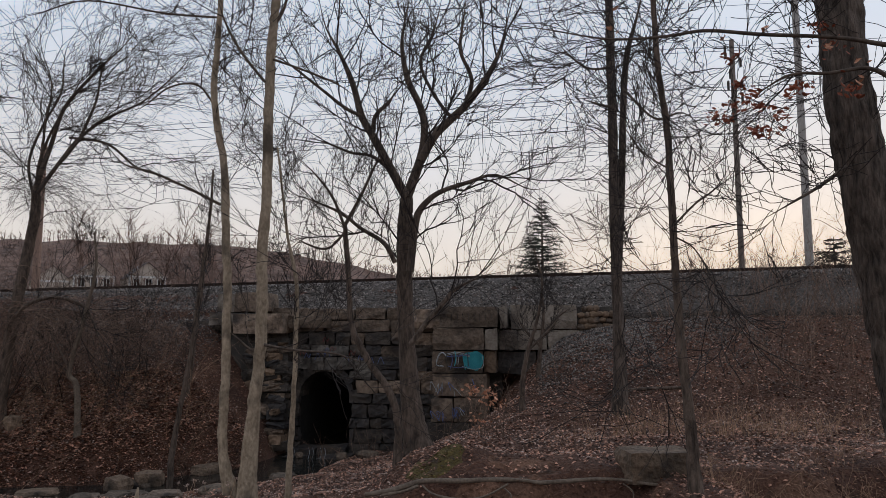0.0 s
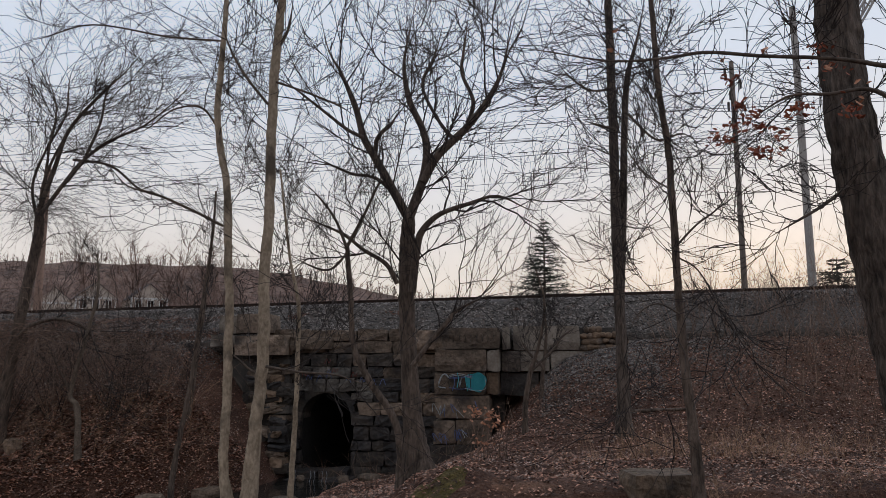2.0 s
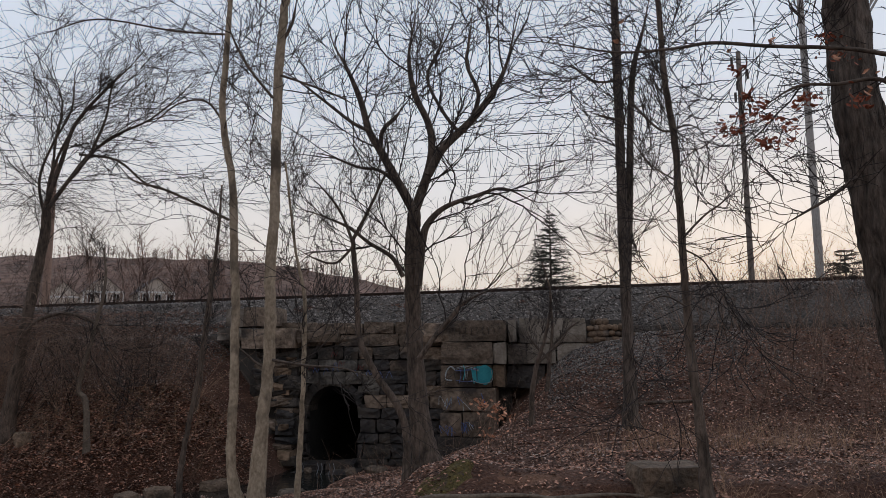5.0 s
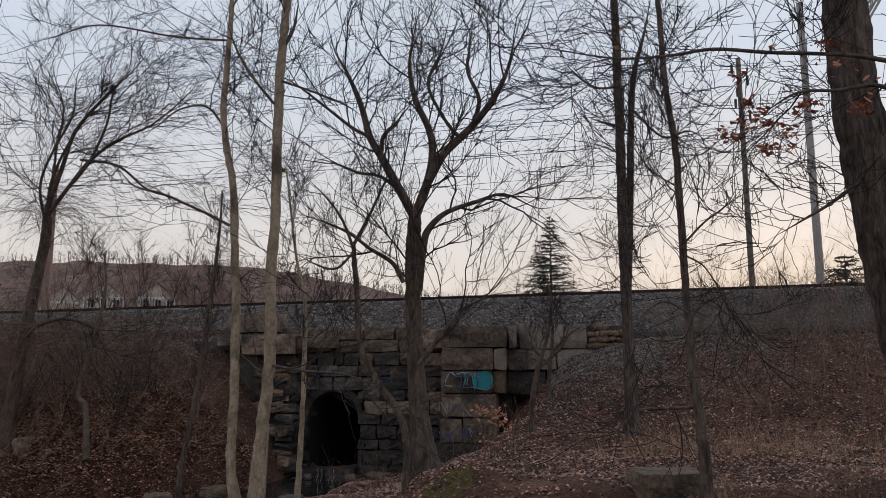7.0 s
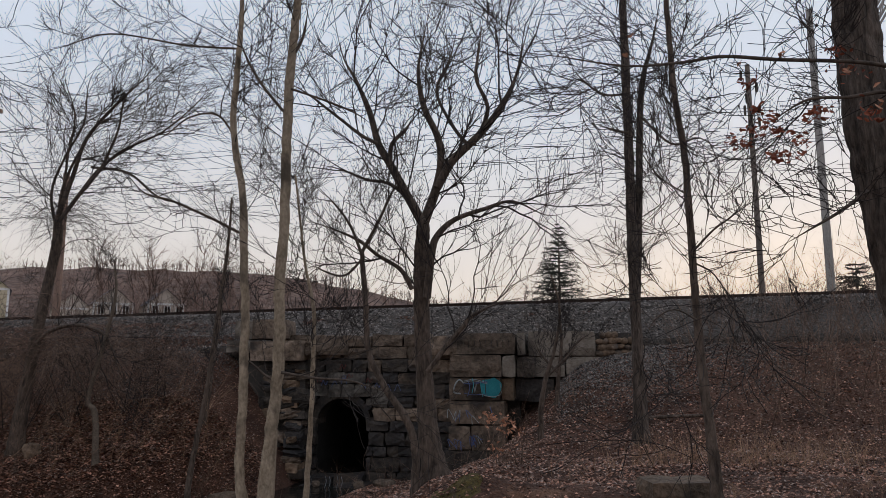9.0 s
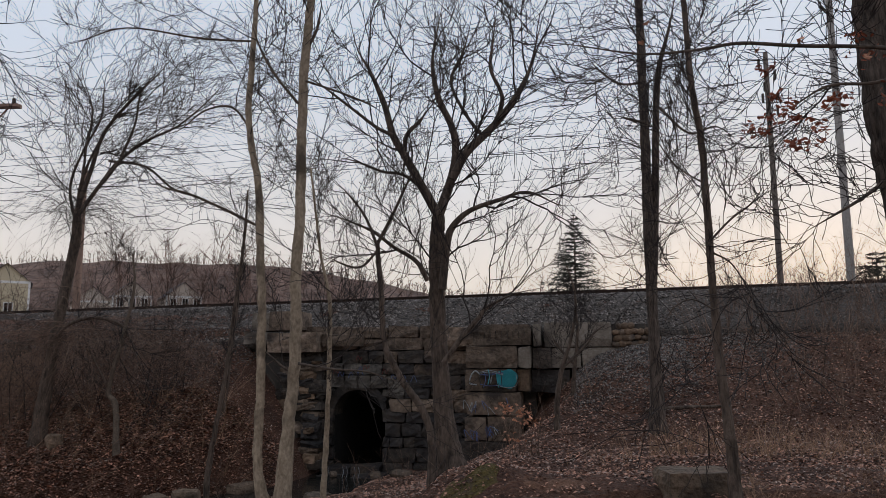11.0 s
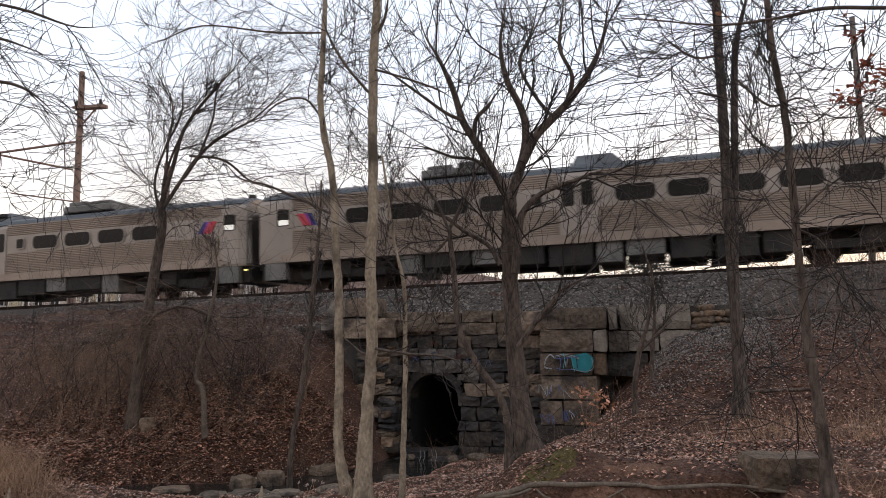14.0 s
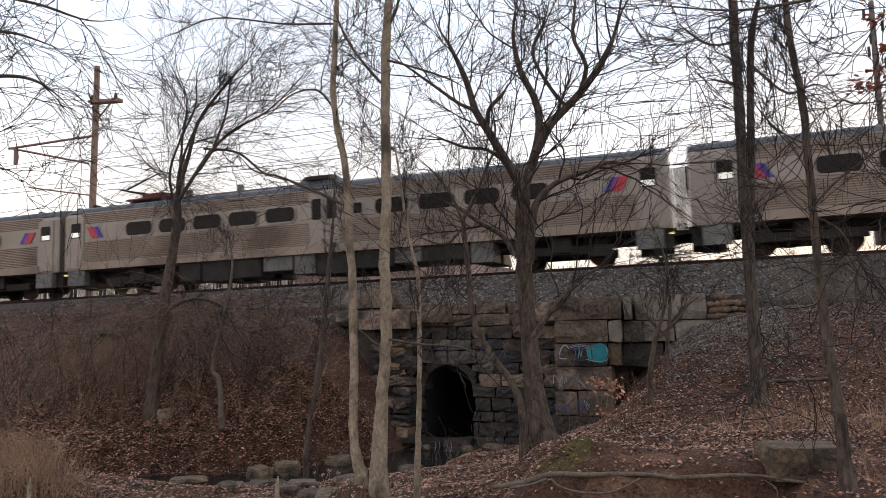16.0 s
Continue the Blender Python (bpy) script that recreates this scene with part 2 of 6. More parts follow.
def box(bm, x0, x1, y0, y1, z0, z1, bevel=0.0, jitter=0.0, rng=None):
    vs = [bm.verts.new((x, y, z)) for x in (x0, x1) for y in (y0, y1) for z in (z0, z1)]
    if jitter:
        for v in vs:
            v.co += Vector([rng.uniform(-jitter, jitter) for _ in range(3)])
    fs = [bm.faces.new([vs[i] for i in q]) for q in ((0, 1, 3, 2), (4, 6, 7, 5), (0, 4, 5, 1), (2, 3, 7, 6), (0, 2, 6, 4), (1, 5, 7, 3))]
    if bevel:
        es = list({e for f in fs for e in f.edges})
        bmesh.ops.bevel(bm, geom=es, offset=bevel, segments=1, affect='EDGES')
    return bm


def boxes(*rows, bevel=0.0):
    bm = bmesh.new()
    for r in rows:
        box(bm, *r)
    if bevel:
        bmesh.ops.bevel(bm, geom=bm.edges[:], offset=bevel, segments=1, affect='EDGES')
    return bm


def tube_arrays(paths, sides):
    """Vertices and quads of many tapered tubes; each path is (points, radii)."""
    vs, fs, base = [], [], 0
    groups = {}
    for p, r in paths:
        groups.setdefault(len(p), []).append((p, r))
    ang = np.arange(sides) * 2 * math.pi / sides
    for k, g in groups.items():
        P = np.array([x[0] for x in g], float)
        R = np.array([x[1] for x in g], float)
        T = np.gradient(P, axis=1)
        T /= np.linalg.norm(T, axis=2, keepdims=True) + 1e-9
        mean = T.mean(axis=1, keepdims=True)
        ref = np.where(np.abs(mean[..., 2:3]) < 0.8, np.array([0, 0, 1.0]), np.array([1.0, 0, 0]))
        U = np.cross(T, ref)
        U /= np.linalg.norm(U, axis=2, keepdims=True) + 1e-9
        V = np.cross(T, U)
        ring = P[:, :, None] + R[:, :, None, None] * (U[:, :, None] * np.cos(ang)[:, None] + V[:, :, None] * np.sin(ang)[:, None])
        n = len(g)
        vs.append(ring.reshape(-1, 3))
        i = np.arange(n)[:, None, None] * k * sides + np.arange(k - 1)[None, :, None] * sides
        a = i + np.arange(sides)
        b = i + (np.arange(sides) + 1) % sides
        q = np.stack([a, b, b + sides, a + sides], -1).reshape(-1, 4) + base
        fs.append(q)
        base += n * k * sides
    return np.concatenate(vs), np.concatenate(fs)


def tubes(name, paths, material, parent=None, sides=6, smooth=True):
    v, f = tube_arrays(paths, sides)
    return raw(name, v, f, material, parent, smooth)


def spline(pts, per=4):
    """Catmull-Rom through rows of x, y, z, r."""
    P = np.array(pts, float)
    P = np.vstack([2 * P[0] - P[1], P, 2 * P[-1] - P[-2]])
    out = []
    for i in range(1, len(P) - 2):
        for j in range(per):
            t = j / per
            a, b, c, d = P[i - 1:i + 3]
            out.append(0.5 * (2 * b + (c - a) * t + (2 * a - 5 * b + 4 * c - d) * t * t + (3 * b - a - 3 * c + d) * t ** 3))
    out.append(P[-2])
    out = np.array(out)
    out[:, 3] = np.maximum(out[:, 3], 0.002)
    return out[:, :3], out[:, 3]


def branch(rng, start, way, length, radius, depth, out, up=0.25, droop=0.0, spread=0.75, kids=5, pull=0.0):
    """One wandering branch and its twigs, added to out by depth."""
    k = 9 if depth > 0 else 6
    p, d = np.array(start, float), np.array(way, float) / np.linalg.norm(way)
    pts, step = [p.copy()], length / (k - 1)
    for i in range(k - 1):
        d = d + np.array([rng.gauss(0, 0.165) + pull, rng.gauss(0, 0.165), rng.gauss(0, 0.15) + (up - droop * (i + 1) / k) * 0.22])
        d /= np.linalg.norm(d)
        p = p + d * step
        pts.append(p.copy())
    out[depth].append((pts, [max(radius * (1 - 0.75 * i / (k - 1)), 0.0042) for i in range(k)]))
    if depth > 0:
        for i in range(kids):
            f = rng.uniform(0.12, 0.95)
            j = min(int(f * (k - 1)), k - 2)
            a = pts[j] + (pts[j + 1] - pts[j]) * rng.random()
            w = pts[j + 1] - pts[j]
            w = w / np.linalg.norm(w) + np.array([rng.gauss(0, spread) for _ in range(3)]) * 0.64
            branch(rng, a, w, length * rng.uniform(0.4, 0.75), radius * 0.56, depth - 1, out, up, droop, spread, kids, pull)


def sway(rng, start, way, length, radius, k=5, bend=0.2, up=0.0):
    p, d = np.array(start, float), np.array(way, float)
    d /= np.linalg.norm(d)
    pts = [p.copy()]
    for i in range(k - 1):
        d = d + np.array([rng.gauss(0, bend), rng.gauss(0, bend), rng.gauss(0, bend) + up])
        d /= np.linalg.norm(d)
        p = p + d * length / (k - 1)
        pts.append(p.copy())
    return pts, [max(radius * (1 - 0.7 * i / (k - 1)), 0.002) for i in range(k)]


# ---- the line of the railway ----
A = radians(-8.857)
UX, UY = math.cos(A), math.sin(A)
NX, NY = -math.sin(A), math.cos(A)
DIST = 25.166


def at(s, o, z=0.0):
    """A place by metres along the track, metres behind the train's near side, and height."""
    return Vector((s * UX + o * NX, DIST + s * UY + o * NY, z))


def along(x, y):
    y = y - DIST
    return x * UX + y * UY, x * NX + y * NY


def grade(s):
    return 1.97 + 0.017 * max(-70.0, min(70.0, s))


TRACK = Matrix.Translation((0, DIST, 0)) @ Matrix.Rotation(A, 4, 'Z')
SLOPE = math.atan(0.017)


def smooth(a, b, x):
    t = max(0.0, min(1.0, (x - a) / (b - a)))
    return t * t * (3 - 2 * t)


CREEK = [(-1.9, 34.8), (-3.7, 23.4), (-4.6, 20.0), (-7.2, 17.6), (-11.0, 16.6), (-17.0, 15.6), (-30.0, 12.0)]
WATER_Z = -3.75


def creek_dist(x, y):
    best = 1e9
    for (ax, ay), (bx, by) in zip(CREEK, CREEK[1:]):
        dx, dy = bx - ax, by - ay
        t = max(0, min(1, ((x - ax) * dx + (y - ay) * dy) / (dx * dx + dy * dy)))
        best = min(best, math.hypot(x - ax - t * dx, y - ay - t * dy))
    return best


def table(x, xs, zs):
    return float(np.interp(x, xs, zs))


def land(x, y):
    """Height of the ground."""
    s, o = along(x, y)
    top = grade(s) - 0.45
    foot = table(s, (-9.5, -7.4, -6.6, -5.9, -5.2, -4.6, -0.3, 1.6, 2.3, 3.0, 4.2, 5.2, 6.2, 9), (0.3, 0.15, -0.45, -1.4, -2.5, -3.65, -3.65, -2.7, -1.65, -1.0, -0.05, 0.2, 0.35, 0.45))
    low = table(s, (-25, -12, -8.5, -5.5, -2.2, 0.2, 1.0, 3, 6, 12), (-2.9, -3.0, -3.45, -3.62, -3.6, -3.05, -2.5, -2.1, -1.85, -1.8))
    near = table(x, (-20, -10, -6, -4.2, -2.4, -1.4, -0.5, 0.3, 8), (-2.6, -3.15, -3.45, -3.2, -3.0, -2.65, -2.05, -1.85, -1.75))
    if o > -1.7:
        z = top if o < 9 else top - smooth(9, 14, o) * 0.8 + smooth(60, 420, o) * 6 + smooth(32, 55, o) * smooth(-28, -42, x) * smooth(160, 130, o) * 3.2
        if o < -0.4:
            z = top - (top - 0.75) * smooth(-0.4, -1.7, o)
    elif o > -2.4:
        z = foot if foot < 0.1 else 0.75 + (foot - 0.75) * smooth(-1.7, -2.4, o)
    else:
        f = min(1.0, (o + 2.4) / (-9.0 + 2.4))
        z = foot + (low - foot) * (0.3 * smooth(0, 1, f) + 0.7 * f)
    if o < -9:
        z = low + (near - low) * smooth(-9, -12.5, o)
    z = z + (-1.62 - z) * smooth(6, 2.5, math.hypot(x, y))
    if -60 < s < 40 and o < 9:
        c = creek_dist(x, y)
        if o > -1.7:
            g = 1.0 if c < 1.05 else 0.0
        else:
            g = 1 - (smooth(0.7, 1.8, c) if x < -6 else smooth(0.6, 1.5, c))
        z = z + (min(WATER_Z - 0.3, z) - z) * g
    # hollow beside the abutment
    z -= 0.55 * math.exp(-((s - 2.4) / 0.8) ** 2 - ((o + 4.0) / 1.5) ** 2)
    # hummocks that carry the twin trees and the grass clump
    z += 0.78 * math.exp(-((x + 3.3) / 0.75) ** 2 - ((y - 11.0) / 0.7) ** 2)
    z += 0.65 * math.exp(-((x + 10.4) / 1.5) ** 2 - ((y - 12.6) / 1.1) ** 2)
    # earth mound with roots at the edge of the bank
    z += 0.36 * math.exp(-((x - 0.1) / 0.8) ** 2 - ((y - 9.9) / 0.5) ** 2)
    z -= 0.42 * math.exp(-((x + 1.25) / 0.75) ** 2 - ((y - 12.2) / 2.0) ** 2)
    z -= 0.40 * math.exp(-((x - 0.6) / 1.6) ** 2 - ((y - 12.3) / 1.1) ** 2)
    z += 0.16 * math.exp(-((x - 1.4) / 1.0) ** 2 - ((y - 10.0) / 0.7) ** 2)
    z -= 0.42 * smooth(9.3, 9.02, y + 0.12 * math.sin(x * 2.3)) * smooth(-1.5, -0.7, x) * smooth(2.75, 2.2, x) * smooth(7.2, 8.4, y)
    z -= 0.5 * smooth(9.75, 9.3, y + 0.15 * math.sin(x * 3.1)) * smooth(3.2, 3.8, x) * smooth(9, 7.5, x) * smooth(7.0, 8.3, y)
    rough = 0.10 if o < -2.6 else 0.03
    if o < 12:
        z += rough * noise.noise((x * 0.9, y * 0.9, 0.3)) + 0.45 * rough * noise.noise((x * 3.1, y * 3.1, 4.0))
    return z


def axis(lo, hi, step, far):
    a = list(np.arange(lo, hi, step))
    g, x = step, hi
    while x < far:
        a.append(x)
        g *= 1.3
        x += g
    a.append(far)
    g, x = step * 1.3, lo - step
    while x > -far:
        a.insert(0, x)
        g *= 1.3
        x -= g
    a.insert(0, -far)
    return a


gx, gy = axis(-24, 17, 0.22, 2500), sorted(axis(3, 31, 0.22, 2500) + list(np.arange(8.71, 9.6, 0.07)))
gv = [(x, y, land(x, y)) for y in gy for x in gx]
w_ = len(gx)
gf = [(j * w_ + i, j * w_ + i + 1, (j + 1) * w_ + i + 1, (j + 1) * w_ + i) for j in range(len(gy) - 1) for i in range(w_ - 1)]
ground = tagged(raw("ground", gv, gf, M_LITTER, None, True), "leaf-covered earth bank and gully below the railway", "ground", kind="structure")

# ballast bed: a long solid of gravel with a sloping shoulder
bs_, bf_ = [], []
srow = list(np.concatenate([np.arange(-240, -30, 6), np.arange(-30, 22, 0.35), np.arange(22, 240, 6)]))
prof = [(-2.35, 0.42), (-1.9, 0.68), (-1.3, 1.05), (-0.7, 1.42), (-0.3, 1.66), (-0.05, 1.76), (0.6, 1.80), (2.6, 1.80), (4, 1.78), (8, 1.75), (9.5, 1.2), (9.6, 0.2), (-2.3, 0.1)]
for s in srow:
    dz = grade(s) - 1.97
    for k, (o, z) in enumerate(prof):
        jit = 0.05 if 0 < k < 6 else 0
        nz = jit * noise.noise((s * 1.7, o * 1.7, 0)) * 1.4
        bs_.append(at(s, o, z + nz + dz * (1 if k < 11 else 0.6)))
kk = len(prof)
for i in range(len(srow) - 1):
    for k in range(kk):
        a, b = i * kk + k, i * kk + (k + 1) % kk
        bf_.append((a, b, b + kk, a + kk))
ballast = tagged(raw("ballast_bed", bs_, bf_, M_BALLAST), "grey crushed stone ballast bed of the railway", "ballast", kind="structure")

# ---- track ----
RAIL_PROFILE = [(-0.07, -0.17), (0.07, -0.17), (0.07, -0.155), (0.012, -0.135), (0.012, -0.045), (0.036, -0.035), (0.036, 0.0), (-0.036, 0.0), (-0.036, -0.035), (-0.012, -0.045), (-0.012, -0.135), (-0.07, -0.155)]


def rail(o):
    bm = bmesh.new()
    rings = [[bm.verts.new(at(s, o + a, grade(s) + b)) for a, b in RAIL_PROFILE] for s in (-240, -70, -40, -20, 0, 20, 40, 70, 240)]
    for r0, r1 in zip(rings, rings[1:]):
        for k in range(len(r0)):
            j = (k + 1) % len(r0)
            bm.faces.new((r0[k], r0[j], r1[j], r1[k]))
    return tagged(part("rail", bm, M_RAIL), "rusty brown steel rail on the ballast", "rail", group="rails", kind="structure")


for o in (0.88, 2.32, 5.0, 6.44):
    rail(o)
for o0 in (0.3, 4.42):
    tie = part("railway_tie", boxes((-0.12, 0.12, 0, 2.6, -0.35, -0.172), bevel=0.01), M_TIE)
    tagged(tie, "dark creosoted wooden tie half sunk in ballast", "railway tie", group="railway ties")
    ss = np.arange(-30, 22, 0.55)
    tie.matrix_world = TRACK @ pose(ss[0], o0, grade(ss[0]))
    for s in ss[1:]:
        copy_thing(tie, TRACK @ pose(s, o0 + random.uniform(-0.04, 0.04), grade(s), 0, 0, random.uniform(-1, 1)))

# ---- culvert: headwall of stone blocks with an arch ----
headwall = tagged(new("culvert_headwall"), "old dark sandstone culvert headwall with an arched opening and graffiti", "headwall", kind="structure")
headwall.matrix_world = TRACK
hr = random.Random(5)
AS, AR, AZ = -3.4, 0.82, -2.06       # arch: middle, radius, springing height


def block(s0, s1, o0, o1, z0, z1, m, name="block", gap=0.006, j=0.025, bevel=0.028):
    bm = bmesh.new()
    e = hr.uniform(-0.04, 0.04)
    box(bm, s0 + gap, s1 - gap, o0 + e, o1, z0 + gap, z1 - gap, 0, j, hr)
    bmesh.ops.subdivide_edges(bm, edges=bm.edges[:], cuts=2, use_grid_fill=True)
    c = Vector(((s0 + s1) / 2, (o0 + o1) / 2, (z0 + z1) / 2))
    for v in bm.verts:                # worn corners and a rough face
        k = sum(1 for d, h in zip(v.co - c, (s1 - s0, o1 - o0, z1 - z0)) if abs(d) > h * 0.42)
        v.co -= (v.co - c).normalized() * bevel * (0, 0, 0.7, 1.3)[k]
        v.co.y += hr.uniform(-0.03, 0.03) if v.co.y < c.y else 0
        v.co.z += hr.uniform(-0.012, 0.012)
        v.co.x += hr.uniform(-0.012, 0.012)
    return part(name, bm, m, headwall)


# core behind the face stones, with the opening left free
part("core", boxes((-7.2, AS - 1.0, -2.2, -1.2, -4.3, 0.4), (AS + 1.0, 2.2, -2.2, -1.2, -4.3, 0.4), (AS - 1.0, AS + 1.0, -2.2, -1.2, -1.1, 0.4)), M_MORTAR, headwall)
# courses of uneven stones: tall lintels on top, thin and darker ones below
rows = [-4.3, -3.8, -3.45, -3.0, -2.68, -2.25, -1.92, -1.5, -1.2, -0.78, -0.42, -0.02, 0.36, 0.74]
for z0, z1 in zip(rows, rows[1:]):
    s = -5.4 + hr.uniform(-0.2, 0)
    while s < 0.2:
        w = hr.uniform(0.32, 0.95) if z1 < 0.3 else hr.uniform(0.8, 1.6)
        e = min(s + w, 0.3)
        cz = (z0 + z1) / 2
        half = AR if cz < AZ else math.sqrt(max(0, (AR + 0.25) ** 2 - (cz - AZ) ** 2))
        lo, hi = AS - half, AS + half
        near_arch = abs((s + e) / 2 - AS) < 1.5 and -1.6 < cz < -0.3
        if z1 > 0.2:
            m = M_SANDSTONE
        elif cz < -1.9 and s > AS:
            m = hr.choice([M_BLACKSTONE, M_BLACKSTONE, M_SAND_DARK])
        elif near_arch:
            m = hr.choice([M_BLOOM, M_SAND_DARK, M_BLOOM])
        else:
            m = hr.choice([M_SAND_DARK, M_SAND_DARK, M_SANDSTONE, M_BLACKSTONE])
        for a, b in (((s, e),) if e <= lo or s >= hi else ((s, lo), (hi, e))):
            if b - a > 0.1 and not (a >= lo and b <= hi):
                d = hr.uniform(-0.05, 0.03)
                block(a, b, -2.52 + d, -2.1, z0, z1, m, j=0.035)
        s = e
for i in range(13):                   # ring of thin uneven wedge stones
    a0, a1 = math.pi * i / 13, math.pi * (i + 1) / 13
    bm = bmesh.new()
    d, top = hr.uniform(-0.02, 0.04), AR + hr.uniform(0.16, 0.36)
    v = []
    for o in (-2.51 + d, -1.6):
        for a, r in ((a0 + 0.006, AR), (a1 - 0.006, AR), (a1 - 0.006, top), (a0 + 0.006, top)):
            v.append(bm.verts.new((AS + r * math.cos(a), o, AZ + r * math.sin(a))))
    for q in ((0, 1, 2, 3), (7, 6, 5, 4), (0, 4, 5, 1), (1, 5, 6, 2), (2, 6, 7, 3), (3, 7, 4, 0)):
        bm.faces.new([v[k] for k in q])
    part("voussoir", bm, M_SAND_DARK if i > 3 else M_BLACKSTONE, headwall)
# barrel of the culvert, running under the track, its inner shade put into the colour
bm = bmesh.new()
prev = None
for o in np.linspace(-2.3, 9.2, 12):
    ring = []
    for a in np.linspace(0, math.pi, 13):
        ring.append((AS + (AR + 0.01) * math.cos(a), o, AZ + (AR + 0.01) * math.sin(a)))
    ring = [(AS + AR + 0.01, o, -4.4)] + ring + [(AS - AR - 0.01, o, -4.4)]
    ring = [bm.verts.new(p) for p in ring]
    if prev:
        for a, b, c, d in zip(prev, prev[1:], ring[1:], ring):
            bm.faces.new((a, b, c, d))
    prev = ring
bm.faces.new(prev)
part("barrel", bm, M_TUNNEL, headwall, "stone vault of the culvert, coloured near black for its shade")
# abutment that stands forward on the right, in large courses
block(0.42, 2.18, -3.28, -2.1, 0.11, 0.74, M_SANDSTONE, j=0.015)
block(-0.5, 0.42, -2.95, -2.1, 0.1, 0.68, M_SANDSTONE, j=0.03)
block(0.2, 1.78, -3.45, -2.3, -0.55, 0.10, M_SANDSTONE)
# lit right side of the course above, its light put into a paler material
block(1.78, 2.16, -3.34, -2.3, -0.55, 0.10, M_CONCRETE)
block(0.18, 1.74, -3.42, -2.3, -1.22, -0.56, M_SANDSTONE, j=0.01)
# ochre stands in for the light on the graffiti course's right side
block(1.74, 2.1, -3.3, -2.3, -1.22, -0.56, M_OCHRE)
block(0.22, 1.86, -3.42, -2.3, -1.92, -1.23, M_SANDSTONE)
block(0.2, 0.85, -3.45, -2.3, -2.65, -1.93, M_SANDSTONE)
block(0.85, 1.84, -3.40, -2.3, -2.65, -1.93, M_SANDSTONE)
block(0.1, 1.9, -3.5, -2.3, -3.6, -2.66, M_SAND_DARK)
block(2.2, 2.44, -3.1, -2.1, 0.08, 0.76, M_CONCRETE, bevel=0.02)
# wing of large blocks and a rubble end
block(2.5, 4.5, -2.75, -2.0, 0.07, 0.82, M_CONCRETE, j=0.012, bevel=0.02)
block(2.18, 2.72, -2.95, -2.0, -0.56, 0.07, M_SAND_DARK)
block(2.72, 3.6, -2.8, -2.0, -0.56, 0.06, M_CONCRETE, j=0.01)
block(3.6, 5.2, -2.76, -2.0, -0.5, 0.06, M_CONCRETE, j=0.02)
# added block fills the hollow under the wing, the hollow's shade in its colour
block(2.1, 3.3, -2.7, -2.0, -1.3, -0.57, M_BLACKSTONE)
for k in range(24):
    bm = bmesh.new()
    bmesh.ops.create_icosphere(bm, subdivisions=2, radius=0.13)
    x, z = 4.62 + (k % 7) * 0.18 + (k // 7 % 2) * 0.08, 0.15 + (k // 7) * 0.18 + hr.uniform(-0.02, 0.02)
    sx, sz = hr.uniform(0.7, 1.35), hr.uniform(0.6, 0.95)
    for v in bm.verts:
        n = 1 + 0.2 * noise.noise(v.co * 9 + Vector((k, 0, 0)))
        v.co = Vector((v.co.x * sx * n, v.co.y * 0.9, v.co.z * sz * n)) + Vector((x, -2.70, z))
    part("stone", bm, hr.choice([M_OCHRE, M_SANDSTONE]), headwall)
part("rubble_core", boxes((4.5, 5.8, -2.66, -2.0, -0.3, 0.74)), M_MORTAR, headwall)
# blocks and stepped wing on the left
block(-6.95, -6.3, -2.9, -2.0, 0.60, 1.2, M_CONCRETE)
block(-6.3, -5.15, -2.95, -2.0, 0.62, 1.24, M_SANDSTONE)
block(-7.2, -6.35, -2.95, -2.0, 0.2, 0.6, M_CONCRETE)
block(-6.32, -4.6, -3.05, -2.0, -0.08, 0.56, M_SANDSTONE)
block(-4.6, -3.2, -2.75, -2.0, 0.12, 0.5, M_SANDSTONE)
for k in range(88):                   # tumbled wing of small stones
    z = hr.uniform(-3.6, -0.25)
    f = (-0.25 - z) / 3.35
    w, h = hr.uniform(0.25, 0.75), hr.uniform(0.14, 0.36)
    s = hr.uniform(-5.7 - 1.3 * f, -4.55)
    o = -2.72 - 0.9 * f * hr.uniform(0.5, 1.1)
    st = block(s - w / 2, s + w / 2, o, o + 0.7, z - h / 2, z + h / 2, hr.choice([M_OCHRE, M_SANDSTONE, M_SAND_DARK, M_SAND_DARK, M_BLACKSTONE]), j=0.06, bevel=0.045)
    c = Vector((s, o + 0.3, z))
    st.data.transform(Matrix.Translation(c) @ Euler((hr.uniform(-0.12, 0.12), hr.uniform(-0.16, 0.16), hr.uniform(-0.25, 0.25))).to_matrix().to_4x4() @ Matrix.Translation(-c))
part("wing_core", boxes((-6.6, -4.55, -2.7, -2.0, -4.0, -0.2)), M_MORTAR, headwall)
# graffiti: a teal patch, pale strokes and faint lines, on the faces of the stones
def patch(s0, s1, o, z0, z1, m, name="graffiti", lean=0.0):
    bm = boxes((s0, s1, o - 0.006, o, z0, z1))
    for v in bm.verts:
        v.co.x += lean * (v.co.z - z0)
    return part(name, bm, m, headwall)


def stroke(pts, o, m, r=0.02):
    return tubes("graffiti_stroke", [spline([(s, o, z, r) for s, z in pts], 4)], m, headwall, 4)


bm = bmesh.new()
ring = [bm.verts.new((1.46 + 0.30 * math.cos(a) * (1 + 0.1 * math.sin(3 * a)), -3.475, -0.85 + 0.31 * math.sin(a) * (1 + 0.12 * math.cos(2 * a) + 0.08 * math.cos(5 * a)))) for a in np.linspace(0, 6.1, 26)]
bm.faces.new(ring)
bmesh.ops.solidify(bm, geom=bm.faces[:], thickness=0.01)
part("graffiti", bm, M_TEAL, headwall, "teal sprayed paint patch")
stroke([(0.66, -0.72), (0.52, -0.62), (0.40, -0.75), (0.36, -0.98), (0.56, -1.02)], -3.474, M_WPAINT, 0.022)
